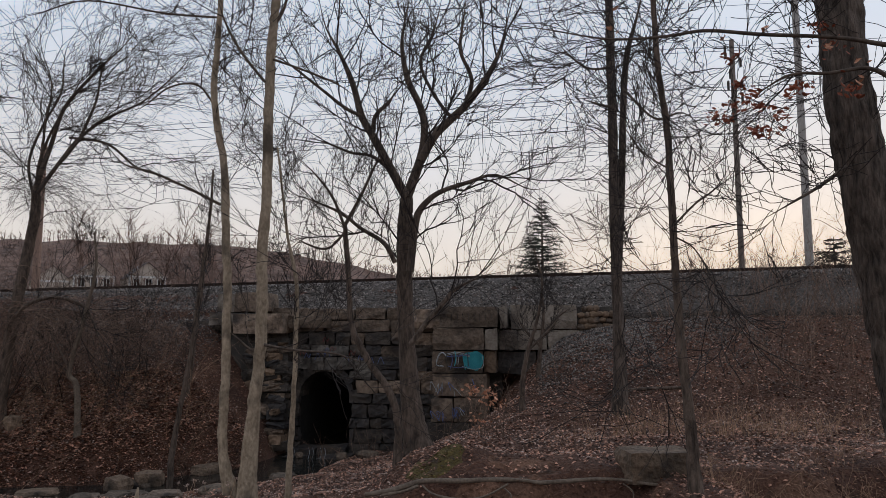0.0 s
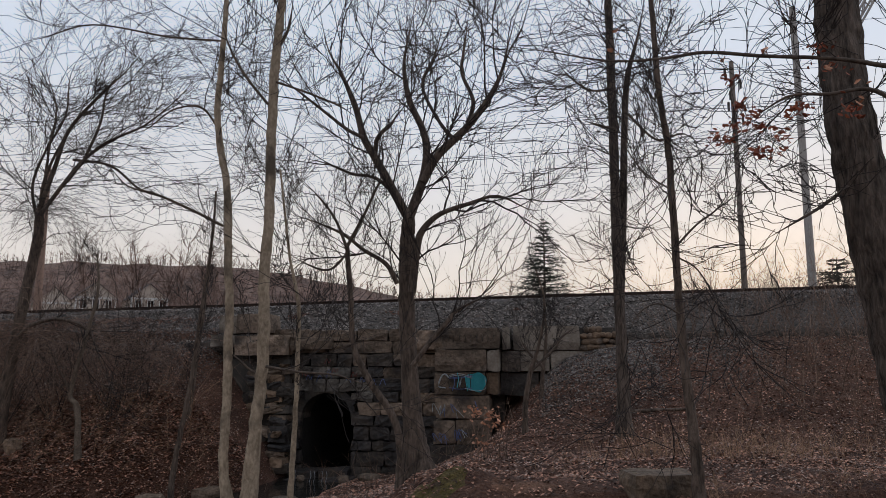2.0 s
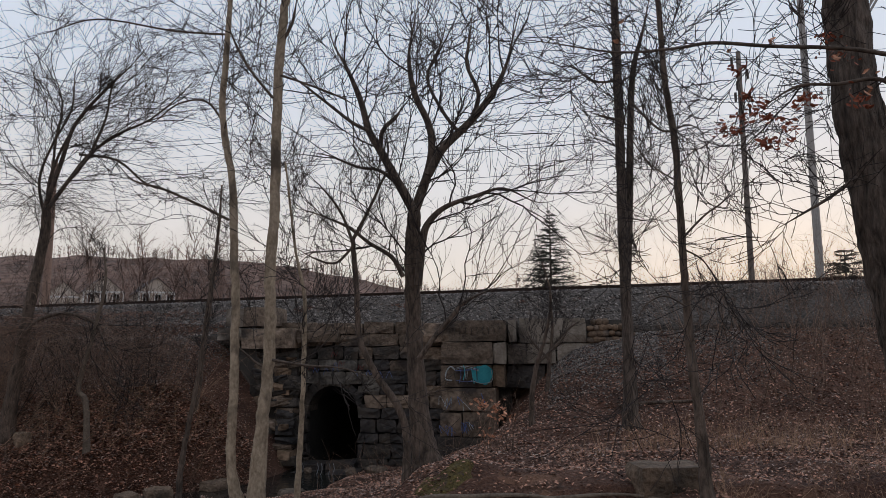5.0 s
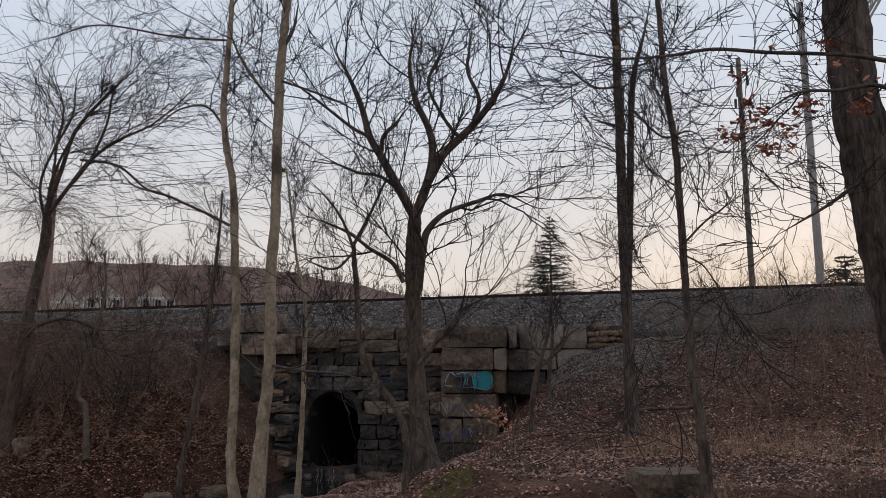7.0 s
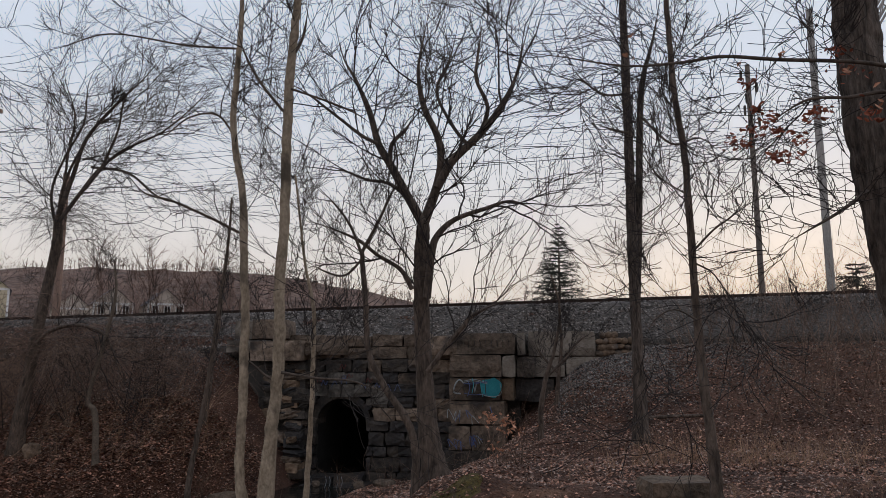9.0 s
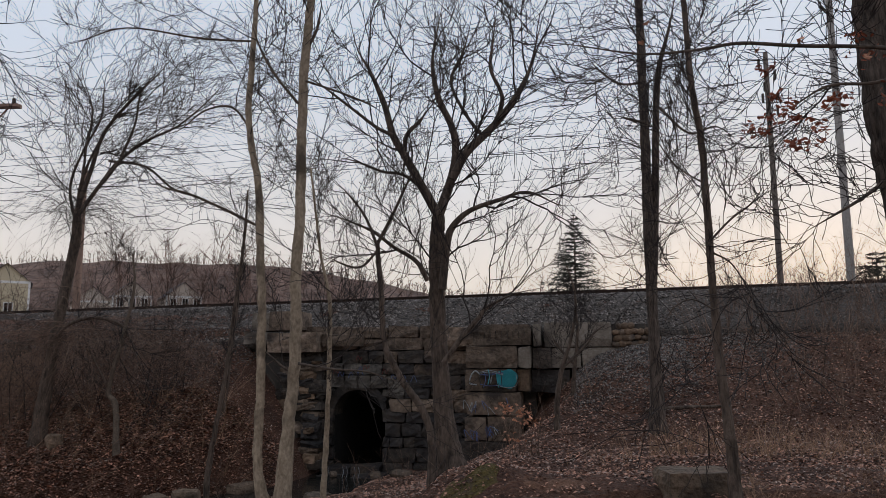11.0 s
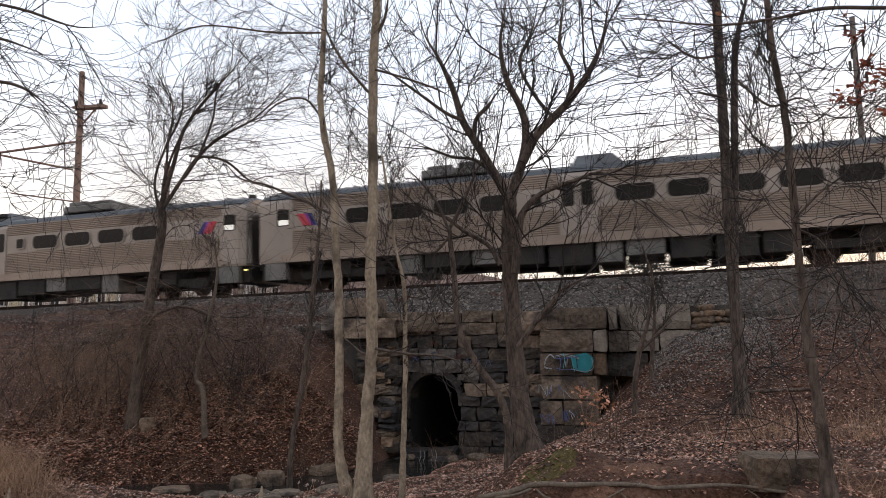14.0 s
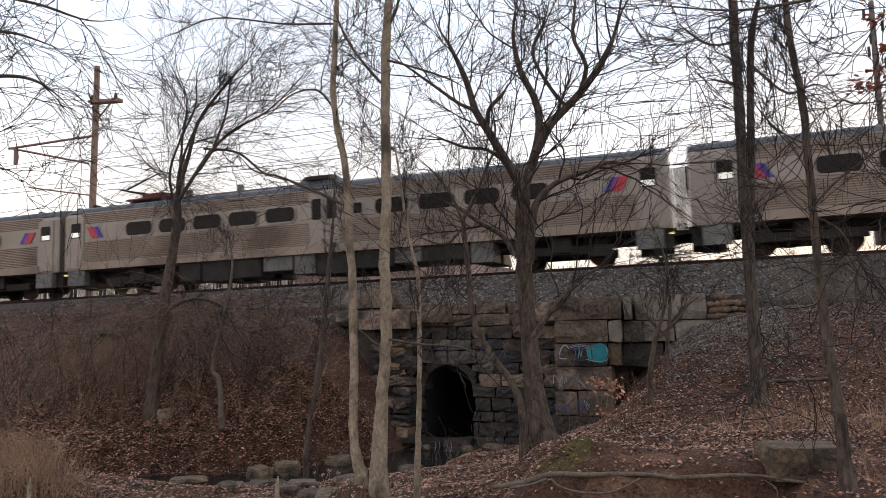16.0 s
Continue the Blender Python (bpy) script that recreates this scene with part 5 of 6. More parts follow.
for nm, limbs, seed, m in (("sapling", S1, 21, M_BARK_PALE), ("sapling", S2, 22, M_BARK_GREY), ("sapling", S3, 23, M_ROOT), ("sapling", S4, 24, M_BARK_GREY), ("sapling", S5, 25, M_BARK_GREY), ("sapling", S6, 26, M_BARK_GREY)):
    bare_tree(nm, limbs, m, "thin bare sapling on the leafy bank", seed, (0.4, 1.0), 0.3, 0.4, start=0.35, rad=0.006, group="saplings")

# nest of twigs high in the leaning tree
rng = random.Random(31)
paths = []
for k in range(130):
    a = rng.uniform(0, 6.28)
    c = (0.16 * math.cos(a), 0.16 * math.sin(a), rng.uniform(-0.13, 0.13))
    paths.append(sway(rng, c, (-math.sin(a), math.cos(a), rng.uniform(-0.4, 0.4)), rng.uniform(0.15, 0.32), 0.009, 4, 0.4))
nest = tagged(tubes("bird_nest", paths, M_TWIG, None, 4), "dark twig nest high in the leaning tree", "nest")
nest.location = (-9.62, 19.4, 7.35)

# ---- thickets, grass and leaves ----


def thicket(name, label, seed, spots, count, height, lean, m=M_BRUSH, r=0.006, kids=4):
    """Many thin stems in patches; a spot is x, y, radius across and along."""
    rng = random.Random(seed)
    out = []
    for x, y, rx, ry in spots:
        for k in range(count):
            px, py = x + rng.gauss(0, rx), y + rng.gauss(0, ry)
            pz = land(px, py)
            h = height * rng.uniform(0.5, 1.2)
            p, rad = sway(rng, (px, py, pz - 0.05), (rng.gauss(lean, 0.3), rng.gauss(-0.05, 0.25), 1), h, r * rng.uniform(0.6, 1.3), 6, 0.13, -0.03)
            out.append((p, rad))
            for j in range(kids):
                i = rng.randint(1, 4)
                w = p[i + 1] - p[i]
                w = w / np.linalg.norm(w) + np.array([rng.gauss(0, 0.6) for _ in range(3)])
                q = sway(rng, p[i], w, h * rng.uniform(0.2, 0.5), r * 0.5, 5, 0.2, -0.03)
                out.append((list(q[0]) + [q[0][-1] + (q[0][-1] - q[0][-2])], list(q[1]) + [0.002]))
    return tagged(tubes(name, out, m, None, 3), label, "brush", kind="stuff")


thicket("left_thicket", "dense brown bramble thicket on the embankment", 41, [(-13.8, 20.3, 1.3, 0.9), (-12.2, 19.6, 1.0, 0.8), (-15.5, 19.5, 1.5, 1.0), (-9.5, 20.8, 1.0, 0.7), (-12.8, 21.8, 1.6, 0.6), (-17.5, 21, 1.5, 1.2)], 62, 1.9, 0.2, M_BRUSH, 0.006, 6)
thicket("arching_brambles", "arching pale bramble canes on the embankment", 48, [(-12.5, 19.0, 1.8, 0.8), (-9.5, 19.8, 1.4, 0.8), (-15.5, 20.0, 1.6, 1.0), (-7.5, 20.2, 0.7, 0.5)], 16, 2.3, 0.5, M_STRAW, 0.008, 4)
thicket("tall_brush", "tall bare arching brush round the leaning tree", 50, [(-13.2, 20.2, 0.9, 0.5), (-11.4, 20.6, 0.8, 0.4), (-9.2, 21.2, 0.7, 0.3), (-15.6, 20.6, 0.8, 0.5), (-17.6, 20.2, 0.6, 0.4)], 15, 4.6, 0.12, M_TWIG, 0.012, 9)
thicket("embankment_reeds", "pale dry reeds in front of the dark logs", 56, [(-15.6, 22.4, 0.9, 0.3), (-14.2, 22.0, 0.7, 0.3)], 150, 1.0, 0.0, M_STRAW, 0.005, 1)


def vine_dome(name, label, seed, x, y, z, wide, n, length, m=M_BRUSH):
    """Thin shoots that spring from the crown of a shrub, arch over and hang down."""
    rng = random.Random(seed)
    out = []
    for k in range(n):
        a = rng.uniform(0, 6.28)
        p = (x + rng.gauss(0, wide), y + rng.gauss(0, 0.45), z + rng.gauss(0, 0.35))
        w = (math.cos(a) * rng.uniform(0.5, 1.2), math.sin(a) * 0.6, rng.uniform(0.1, 0.7))
        q = sway(rng, p, w, length * rng.uniform(0.5, 1.15), 0.007 * rng.uniform(0.5, 1.2), 9, 0.12, -0.21)
        q = ([(c[0], c[1], max(c[2], land(c[0], c[1]) + 0.03)) for c in q[0]], q[1])
        out.append(q)
        for j in range(2):
            i = rng.randint(2, 6)
            d = np.array(q[0][i + 1]) - np.array(q[0][i])
            out.append(sway(rng, q[0][i], d / (np.linalg.norm(d) + 1e-6) + np.array([rng.gauss(0, 0.5) for _ in range(3)]), length * rng.uniform(0.15, 0.35), 0.004, 5, 0.15, -0.1))
    return tagged(tubes(name, out, m, None, 3), label, "brush", kind="stuff")


vine_dome("vine_tangle", "dome of thin brown vines hanging round the leaning tree", 57, -10.9, 19.6, 0.35, 0.75, 330, 2.9)
vine_dome("vine_tangle", "tangle of hanging brown vines on the embankment", 58, -8.9, 20.6, 0.1, 0.6, 170, 2.3)
vine_dome("vine_tangle", "low tangle of brown vines on the embankment", 59, -14.0, 20.0, -0.5, 0.9, 200, 2.2)
vine_dome("vine_tangle", "dark vines draped in the fork of the leaning tree", 60, -11.0, 19.5, 4.0, 0.5, 150, 2.2, M_TWIG)
thicket("right_thicket", "bare upright brush on the slope below the track", 42, [(9.5, 18.5, 1.5, 1.2), (11.5, 19.5, 1.6, 1.3), (8.0, 20.5, 1.3, 0.9), (7.8, 16.5, 1.3, 0.9), (12.5, 17.0, 1.6, 1.2), (10.5, 21.5, 2.0, 0.6), (14.0, 20.5, 1.6, 1.0), (10.0, 15.0, 1.6, 0.8)], 34, 2.4, -0.03, M_BRUSH, 0.009, 5)
thicket("shoulder_brush", "low dark brush grown over the ballast shoulder", 64, [(9.5, 22.6, 1.0, 0.4), (11.5, 22.2, 1.2, 0.4), (14.0, 21.9, 1.2, 0.5), (16.5, 21.5, 1.2, 0.5)], 60, 1.3, 0.0, M_TWIG, 0.006, 5)
thicket("bank_stems", "scattered thin stems on the leafy slope", 43, [(2.5, 19.5, 1.8, 0.8), (0.5, 15.5, 0.7, 0.6), (-2.0, 16.5, 0.8, 0.5), (4.5, 17.5, 1.2, 1.0), (-6.5, 19.8, 0.8, 0.6)], 16, 1.2, 0.0)
thicket("straw_grass", "dry straw-coloured grass beside the boulder", 44, [(5.2, 12.8, 1.2, 0.4), (6.4, 13.2, 1.2, 0.4), (3.8, 13.0, 0.7, 0.3)], 130, 0.62, 0.0, M_STRAW, 0.005, 1)
thicket("corner_weeds", "dry weeds on the near bank beside the oak", 49, [(4.6, 9.0, 0.5, 0.4), (5.4, 9.6, 0.5, 0.4), (3.6, 9.2, 0.35, 0.3), (4.0, 8.6, 0.4, 0.3)], 55, 0.42, 0.0, M_STRAW, 0.003, 3)
thicket("left_grass", "drooping dry grass clumps at the creek", 45, [(-10.6, 12.6, 0.7, 0.5), (-9.6, 12.1, 0.5, 0.4), (-16.0, 23.2, 1.6, 0.3), (-11.3, 13.0, 0.7, 0.5)], 330, 0.75, 0.12, M_STRAW, 0.006, 1)
thicket("track_weeds", "low weeds on the ballast edge", 46, [(-1.5, 23.2, 2.5, 0.2), (7.0, 22.2, 2.5, 0.5), (-10.0, 25.0, 3.0, 0.5)], 50, 0.7, 0.0, M_BRUSH, 0.004, 2)
thicket("far_brush", "bare brush along the far side of the railway", 47, [(x, 38.5 - 0.16 * x + random.uniform(-2, 5), 2.2, 1.5) for x in np.arange(-42, 40, 3.0)], 44, 2.9, 0.0, M_TWIG, 0.011, 3)
thicket("far_scrub", "dense bare scrub along the far side of the railway", 62, [(x, 37.5 - 0.16 * x + random.uniform(-1, 3), 1.5, 1.2) for x in np.arange(5, 42, 1.7)], 52, 2.1, 0.0, M_BRUSH, 0.012, 3)
thicket("far_saplings", "thin bare saplings beyond the railway", 63, [(x, 42 + random.uniform(-2, 4), 1.5, 1.5) for x in np.arange(14, 40, 3.0)], 9, 6.0, 0.0, M_BRUSH, 0.018, 14)


def leaf_carpet(name, label, seed, n, x0, x1, y0, y1, m, size, keep, lift0=0.012):
    rng = np.random.default_rng(seed)
    xs, ys = rng.uniform(x0, x1, n * 2), rng.uniform(y0, y1, n * 2)
    ok = [i for i in range(n * 2) if keep(xs[i], ys[i])][:n]
    c = np.array([(xs[i], ys[i], land(xs[i], ys[i]) + lift0) for i in ok])
    k = len(c)
    a = rng.uniform(0, 6.28, k)
    sz = size * rng.uniform(0.6, 1.4, k)
    tilt = rng.uniform(-0.5, 0.5, (k, 2))
    ux = np.stack([np.cos(a), np.sin(a), tilt[:, 0]], -1) * sz[:, None]
    uy = np.stack([-np.sin(a), np.cos(a), tilt[:, 1]], -1) * sz[:, None] * 0.6
    lift = np.array([0, 0, 1.0]) * sz[:, None] * 0.25
    v = np.stack([c - ux, c - uy * 0.9 + lift, c + ux, c + uy * 0.9 + lift], 1).reshape(-1, 3)
    return tagged(raw(name, v, np.arange(k * 4).reshape(-1, 4), m), label, "leaves", kind="stuff")


def on_bank(x, y):
    s, o = along(x, y)
    return (o < -2.7 or (o < -0.9 and (s < -7.4 or s > 6.4))) and land(x, y) > WATER_Z


leaf_carpet("fallen_leaves", "brown fallen leaves covering the banks", 51, 90000, -23, 16, 12, 27, M_LEAF, 0.036, on_bank)
leaf_carpet("bleached_leaves", "pale bleached leaves scattered over the banks", 53, 44000, -22, 15, 10, 25, M_LEAF_PALE, 0.026, on_bank, 0.02)
leaf_carpet("near_leaves", "dry brown leaves on the near bank", 52, 20000, -9, 7, 7.5, 12.5, M_LEAF, 0.028, on_bank, 0.045)

leaf_carpet("creek_leaves", "russet and brown leaves piled along the creek", 54, 26000, -16, -5.5, 16.5, 21.5, M_LEAF, 0.05, on_bank, 0.03)
leaf_carpet("creek_pale_leaves", "faded leaves lying along the creek", 55, 5000, -16, -5.5, 16, 22, M_LEAF_PALE, 0.034, on_bank, 0.045)

# loose stones on the ballast slope, and gravel spilt further down the banks
brng = np.random.default_rng(8)
ico = bmesh.new()
ov = [ico.verts.new(p) for p in ((1, 0, 0), (0, 1, 0), (-1, 0, 0), (0, -1, 0), (0, 0, 0.8), (0, 0, -0.8))]
for k in range(4):
    ico.faces.new((ov[k], ov[(k + 1) % 4], ov[4]))
    ico.faces.new((ov[(k + 1) % 4], ov[k], ov[5]))
ico.verts.index_update()
iv = np.array([v.co for v in ico.verts])
itf = np.array([[v.index for v in f.verts] for f in ico.faces])
ico.free()
nst = 17000
ss, oo = brng.uniform(-22, 18, nst), brng.uniform(-2.3, 0.6, nst)
bare = (ss < 7) | (oo > -0.6) | (brng.random(nst) < 0.2)
ss, oo = ss[bare], oo[bare]
n_bed = len(ss)
pz = np.interp(oo, [q[0] for q in prof[:8]], [q[1] for q in prof[:8]])
cen = [at(a, b, c + grade(a) - 1.97) for a, b, c in zip(ss, oo, pz)]
for s_lo, s_hi, n_sp in ((-24, -13.5, 5500), (-13.5, -6.9, 7000), (3.4, 6.5, 7000), (6.5, 9.5, 2500), (9.5, 15, 1000)):
    for k in range(n_sp):
        a, b = brng.uniform(s_lo, s_hi), (-0.9 if s_hi < 0 else -2.0) - abs(brng.normal(0, 2.0))
        q = at(a, b)
        cen.append((q.x, q.y, land(q.x, q.y) + 0.02))
cen = np.array([tuple(q) for q in cen])
nst = len(cen)
sc = np.where(np.arange(nst) < n_bed, brng.uniform(0.03, 0.07, nst), brng.uniform(0.018, 0.038, nst))[:, None, None] * brng.uniform(0.6, 1.2, (nst, len(iv), 3))
sv = (iv[None] * sc + cen[:, None]).reshape(-1, 3)
sf = (itf[None] + (np.arange(nst) * len(iv))[:, None, None]).reshape(-1, 3)
tagged(raw("ballast_stones", sv, sf, M_BSTONE), "loose grey crushed stones on the ballast shoulder", "gravel", kind="stuff")


def rock(name, label, x, y, z, sx, sy, sz, seed, m=M_ROCK, group="creek rocks", flat=0.5, rz=0.0):
    bm = bmesh.new()
    bmesh.ops.create_cube(bm, size=2)
    bmesh.ops.subdivide_edges(bm, edges=bm.edges[:], cuts=4, use_grid_fill=True)
    for v in bm.verts:
        p = v.co.copy()
        r = p.normalized() * (1.0 + 0.25 * flat)
        p = p.lerp(r, 1 - flat)
        p += p.normalized() * (0.16 * noise.noise(p * 1.3 + Vector((seed * 7.1, 0, 0))) + 0.05 * noise.noise(p * 4 + Vector((seed * 3.1, 0, 0))))
        v.co = Vector((p.x * sx, p.y * sy, p.z * sz))
    ob = part(name, bm, m)
    ob.location, ob.rotation_euler = (x, y, z), (0, 0, rz)
    return tagged(ob, label, "rock", group=group)


rock("boulder", "flat-topped grey-brown boulder at the edge of the bank", 2.66, 9.38, -1.67, 0.40, 0.30, 0.20, 3, M_ROCK, "boulders", 0.8, 0.1)
rr_ = random.Random(77)
for k in range(16):
    x, y = rr_.uniform(-8.5, -3.2), rr_.uniform(14.6, 19.0)
    c = creek_dist(x, y)
    if c < 2.4:
        q = rr_.uniform(0.15, 0.42)
        rock("creek_rock", "brown rounded creek stone half in the water", x, y, max(WATER_Z, land(x, y)) + 0.02, q * 0.9, q * 0.7, q * 0.4, k, M_WETSTONE, "creek rocks", rr_.uniform(0.2, 0.7), rr_.uniform(0, 3))
for x, y, z, q in ((-8.2, 16.0, -3.6, 0.4), (-7.4, 15.3, -3.5, 0.35), (-6.9, 16.9, -3.6, 0.45), (-5.2, 16.8, -3.5, 0.45), (-5.9, 14.9, -3.2, 0.5), (-5.2, 14.6, -3.15, 0.45), (-4.6, 13.8, -2.95, 0.4), (-6.1, 16.4, -3.4, 0.38), (-3.0, 22.0, -3.65, 0.5), (-2.2, 21.6, -3.3, 0.6), (-4.3, 22.2, -3.5, 0.4)):
    rock("flat_stone", "flat dark wet sandstone slab at the creek", x, y, max(WATER_Z, land(x, y)) + 0.08, q * (0.6 + 0.3 * math.sin(x * 9)), q * (0.45 + 0.2 * math.sin(y * 7)), q * 0.2, int(q * 100 + x * 9), M_WETSTONE, "creek rocks", 0.45, x)

for x, y, sx, sy, sz, seed in ((-7.75, 17.8, 0.30, 0.26, 0.24, 81), (-7.25, 18.4, 0.34, 0.3, 0.26, 82), (-11.3, 19.4, 0.24, 0.2, 0.2, 84), (-6.3, 19.9, 0.42, 0.3, 0.18, 86)):
    rock("creek_boulder", "rounded tan-grey boulder beside the creek", x, y, max(WATER_Z, land(x, y)) + sz * 0.3, sx, sy, sz, seed, M_ROCK, "creek boulders", 0.45, seed)
for x, y, sx, sy, seed, rz in ((-6.3, 16.5, 0.75, 0.4, 91, 0.15), (-4.9, 17.0, 0.6, 0.35, 92, -0.2), (-9.4, 17.3, 0.5, 0.28, 95, 0.2)):
    rock("stone_slab", "broad grey-brown stone slab lying in the creek", x, y, max(WATER_Z, land(x, y)) + 0.03, sx * 0.9, sy, 0.08, seed, M_ROCK, "creek boulders", 0.4, rz)

# mossy top and bare roots of the mound
rng = random.Random(61)
for pts in ([(-0.95, 9.12, -1.98, 0.035), (-0.6, 9.15, -1.92, 0.05), (-0.25, 9.2, -1.83, 0.055), (0.2, 9.16, -1.81, 0.045), (0.75, 9.14, -1.81, 0.04), (1.2, 9.16, -1.83, 0.03)],
            [(0.95, 9.2, -1.78, 0.02), (1.15, 9.12, -1.83, 0.03), (1.45, 9.12, -1.83, 0.04), (1.85, 9.13, -1.80, 0.04), (2.2, 9.12, -1.79, 0.035), (2.6, 9.05, -1.83, 0.03), (3.0, 9.0, -1.84, 0.02)],
            [(-0.25, 9.12, -1.86, 0.022), (-0.1, 9.0, -1.95, 0.022), (0.2, 8.97, -1.99, 0.02), (0.5, 9.0, -1.96, 0.02), (0.8, 9.1, -1.85, 0.018)],
            [(-0.75, 9.12, -1.98, 0.03), (-0.5, 9.1, -1.93, 0.028), (-0.3, 9.14, -1.87, 0.03)],
            [(0.72, 9.08, -1.88, 0.014), (0.82, 9.0, -1.96, 0.014), (0.84, 8.95, -2.06, 0.01)], [(2.2, 9.08, -1.83, 0.014), (2.3, 9.0, -1.92, 0.012), (2.28, 8.95, -2.05, 0.008)]):
    p = [(x, y + rng.uniform(-0.02, 0.02), z + rng.uniform(-0.015, 0.015), r * rng.uniform(0.5, 0.8)) for x, y, z, r in pts]
    tagged(tubes("tree_root", [spline(p, 6)], M_ROOT, None, 8), "bare grey root crossing the eroded earth bank", "root", group="roots")


def cover(name, label, category, x0, x1, y0, y1, m, seed, n=24):
    """A thin cover with a ragged edge that follows the ground."""
    v, f = [], []
    for j in range(n):
        for i in range(n):
            a, b = i / (n - 1), j / (n - 1)
            x, y = x0 + (x1 - x0) * a, y0 + (y1 - y0) * b
            edge = math.hypot(a - 0.5, b - 0.5) * 2
            v.append((x, y, land(x, y) + 0.03 - 0.12 * smooth(0.6, 1.0, edge + 0.4 * noise.noise((x * 4, y * 4, seed))) + 0.05 * noise.noise((x * 7, y * 7, seed))))
    for j in range(n - 1):
        for i in range(n - 1):
            f.append((j * n + i, j * n + i + 1, (j + 1) * n + i + 1, (j + 1) * n + i))
    return tagged(raw(name, v, f, m, None, True), label, category, kind="structure")


cover("moss_patch", "green and brown moss on top of the earth mound", "moss", -0.6, 0.42, 9.3, 10.15, M_MOSS, 2)
cover("bare_earth", "bare reddish-brown eroded earth below the roots", "soil", -1.2, 3.0, 8.3, 9.35, M_SOIL, 5, 60)
cover("eroded_earth", "dark eroded earth bank below the weeds", "soil", 3.3, 6.6, 8.4, 9.75, M_SOIL, 9, 50)
cover("worn_path", "trodden bare earth on the mound", "soil", 0.5, 1.7, 9.3, 9.9, M_SOIL, 7)

# dead logs
for pts, lab in (([(3.9, 17.3, 0.035), (4.6, 17.1, 0.045), (5.6, 17.0, 0.03)], "fallen grey log on the leafy slope"), ([(2.4, 20.3, 0.03), (3.0, 20.2, 0.04), (3.9, 20.0, 0.025)], "fallen branch below the wall"), ([(-8.6, 17.9, 0.12), (-8.0, 18.3, 0.11)], "short broken log at the creek")):
    p = [(x, y, land(x, y) + r, r) for x, y, r in pts]
    tagged(tubes("fallen_log", [spline(p, 4)], M_BARK_GREY, None, 8), lab, "log", group="logs")
lr = random.Random(66)
for x0, x1, y, lift in ((-17.6, -15.6, 23.9, 0.12), (-16.9, -14.9, 23.75, 0.3), (-17.2, -16.2, 23.6, 0.2), (-16.0, -15.0, 24.1, 0.42)):
    p = [(x, y + lr.uniform(-0.06, 0.06), land(x, y) + lift + lr.uniform(-0.05, 0.05), lr.uniform(0.08, 0.15)) for x in np.linspace(x0, x1, 6)]
    tagged(tubes("fallen_log", [spline(p, 3)], M_TIE, None, 9), "dark log lying on the embankment", "log", group="logs")
for x, y, top, r in ((-3.86, 9.4, -1.95, 0.04), (-7.25, 9.05, -1.95, 0.035)):
    g = land(x, y)
    h = top - g
    tagged(part("broken_stump", cyl([(x, y, g - 0.1, r * 1.3), (x, y, g + h * 0.6, r), (x + 0.01, y, g + h * 0.9, r * 0.8), (x + 0.02, y, g + h, r * 0.25)], 8), M_BARK_PALE), "splintered pale sapling stump on the near bank", "stump", group="stumps")


def leaf_spray(name, label, seed, spots, n, m, size):
    """Loose hanging leaves round the given places, on short stalks."""
    rng = random.Random(seed)
    v, f = [], []
    for x, y, z, r in spots:
        for k in range(n):
            c = Vector((x + rng.gauss(0, r), y + rng.gauss(0, r * 0.6), z + rng.gauss(0, r * 0.6)))
            q = Euler((rng.uniform(0.5, 2.6), rng.uniform(-0.8, 0.8), rng.uniform(0, 6.28))).to_matrix()
            s = size * rng.uniform(0.6, 1.3)
            b = len(v)
            for lx, ly, lz in ((-1, 0, 0), (-0.3, -0.42, 0.15), (0.5, -0.36, 0.1), (1, 0, -0.1), (0.5, 0.36, 0.1), (-0.3, 0.42, 0.15)):
                v.append(c + q @ Vector((lx * s, ly * s, lz * s)))
            f += [(b, b + 1, b + 2, b + 3), (b, b + 3, b + 4, b + 5)]
    return tagged(raw(name, v, f, m), label, "leaves", kind="stuff")


leaf_spray("russet_oak_leaves", "withered russet oak leaves hanging on the low branch", 71, LEAVES_A, 24, M_LEAF_RED, 0.034)
leaf_spray("orange_oak_leaves", "pale orange withered leaves on the long branch", 72, LEAVES_B, 3, M_LEAF_ORANGE, 0.042)
leaf_spray("beech_leaves", "pale orange withered leaves on a low sapling", 73, LEAVES_C, 34, M_LEAF_ORANGE, 0.045)
rng = random.Random(75)
stems = []
for x, y, z, r in LEAVES_C:
    for k in range(4):
        stems.append(sway(rng, (x + rng.uniform(-0.1, 0.3), y + 0.1, land(x, y + 0.1) - 0.05), (rng.gauss(0, 0.2), rng.gauss(0, 0.1), 1), z - land(x, y) + 0.25, 0.008, 6, 0.12))
seeds = tagged(new("seed_head_weed"), "dry weed stems with small pale seed heads", "weed")
heads = []
for k in range(9):
    x, y = -3.75 + 0.14 * k + rng.uniform(-0.05, 0.05), 9.7 + rng.uniform(-0.2, 0.25)
    g = land(x, y)
    st = sway(rng, (x, y, g - 0.05), (rng.gauss(0, 0.12), 0, 1), -1.86 - g + rng.uniform(-0.12, 0.08), 0.005, 6, 0.08)
    tubes("stem", [st], M_STRAW, seeds, 4)
    heads.append((*st[0][-1], 0.018))
leaf_spray("pale_seed_heads", "small pale seed heads on dry weed stems", 76, heads, 14, M_LEAF_PALE, 0.014)
beech = tagged(new("beech_sapling"), "low sapling stems holding withered leaves", "sapling")
for st in stems:
    tubes("stem", [st], M_BRUSH, beech, 4)

# ---- far side: conifers, wooded hill, houses ----


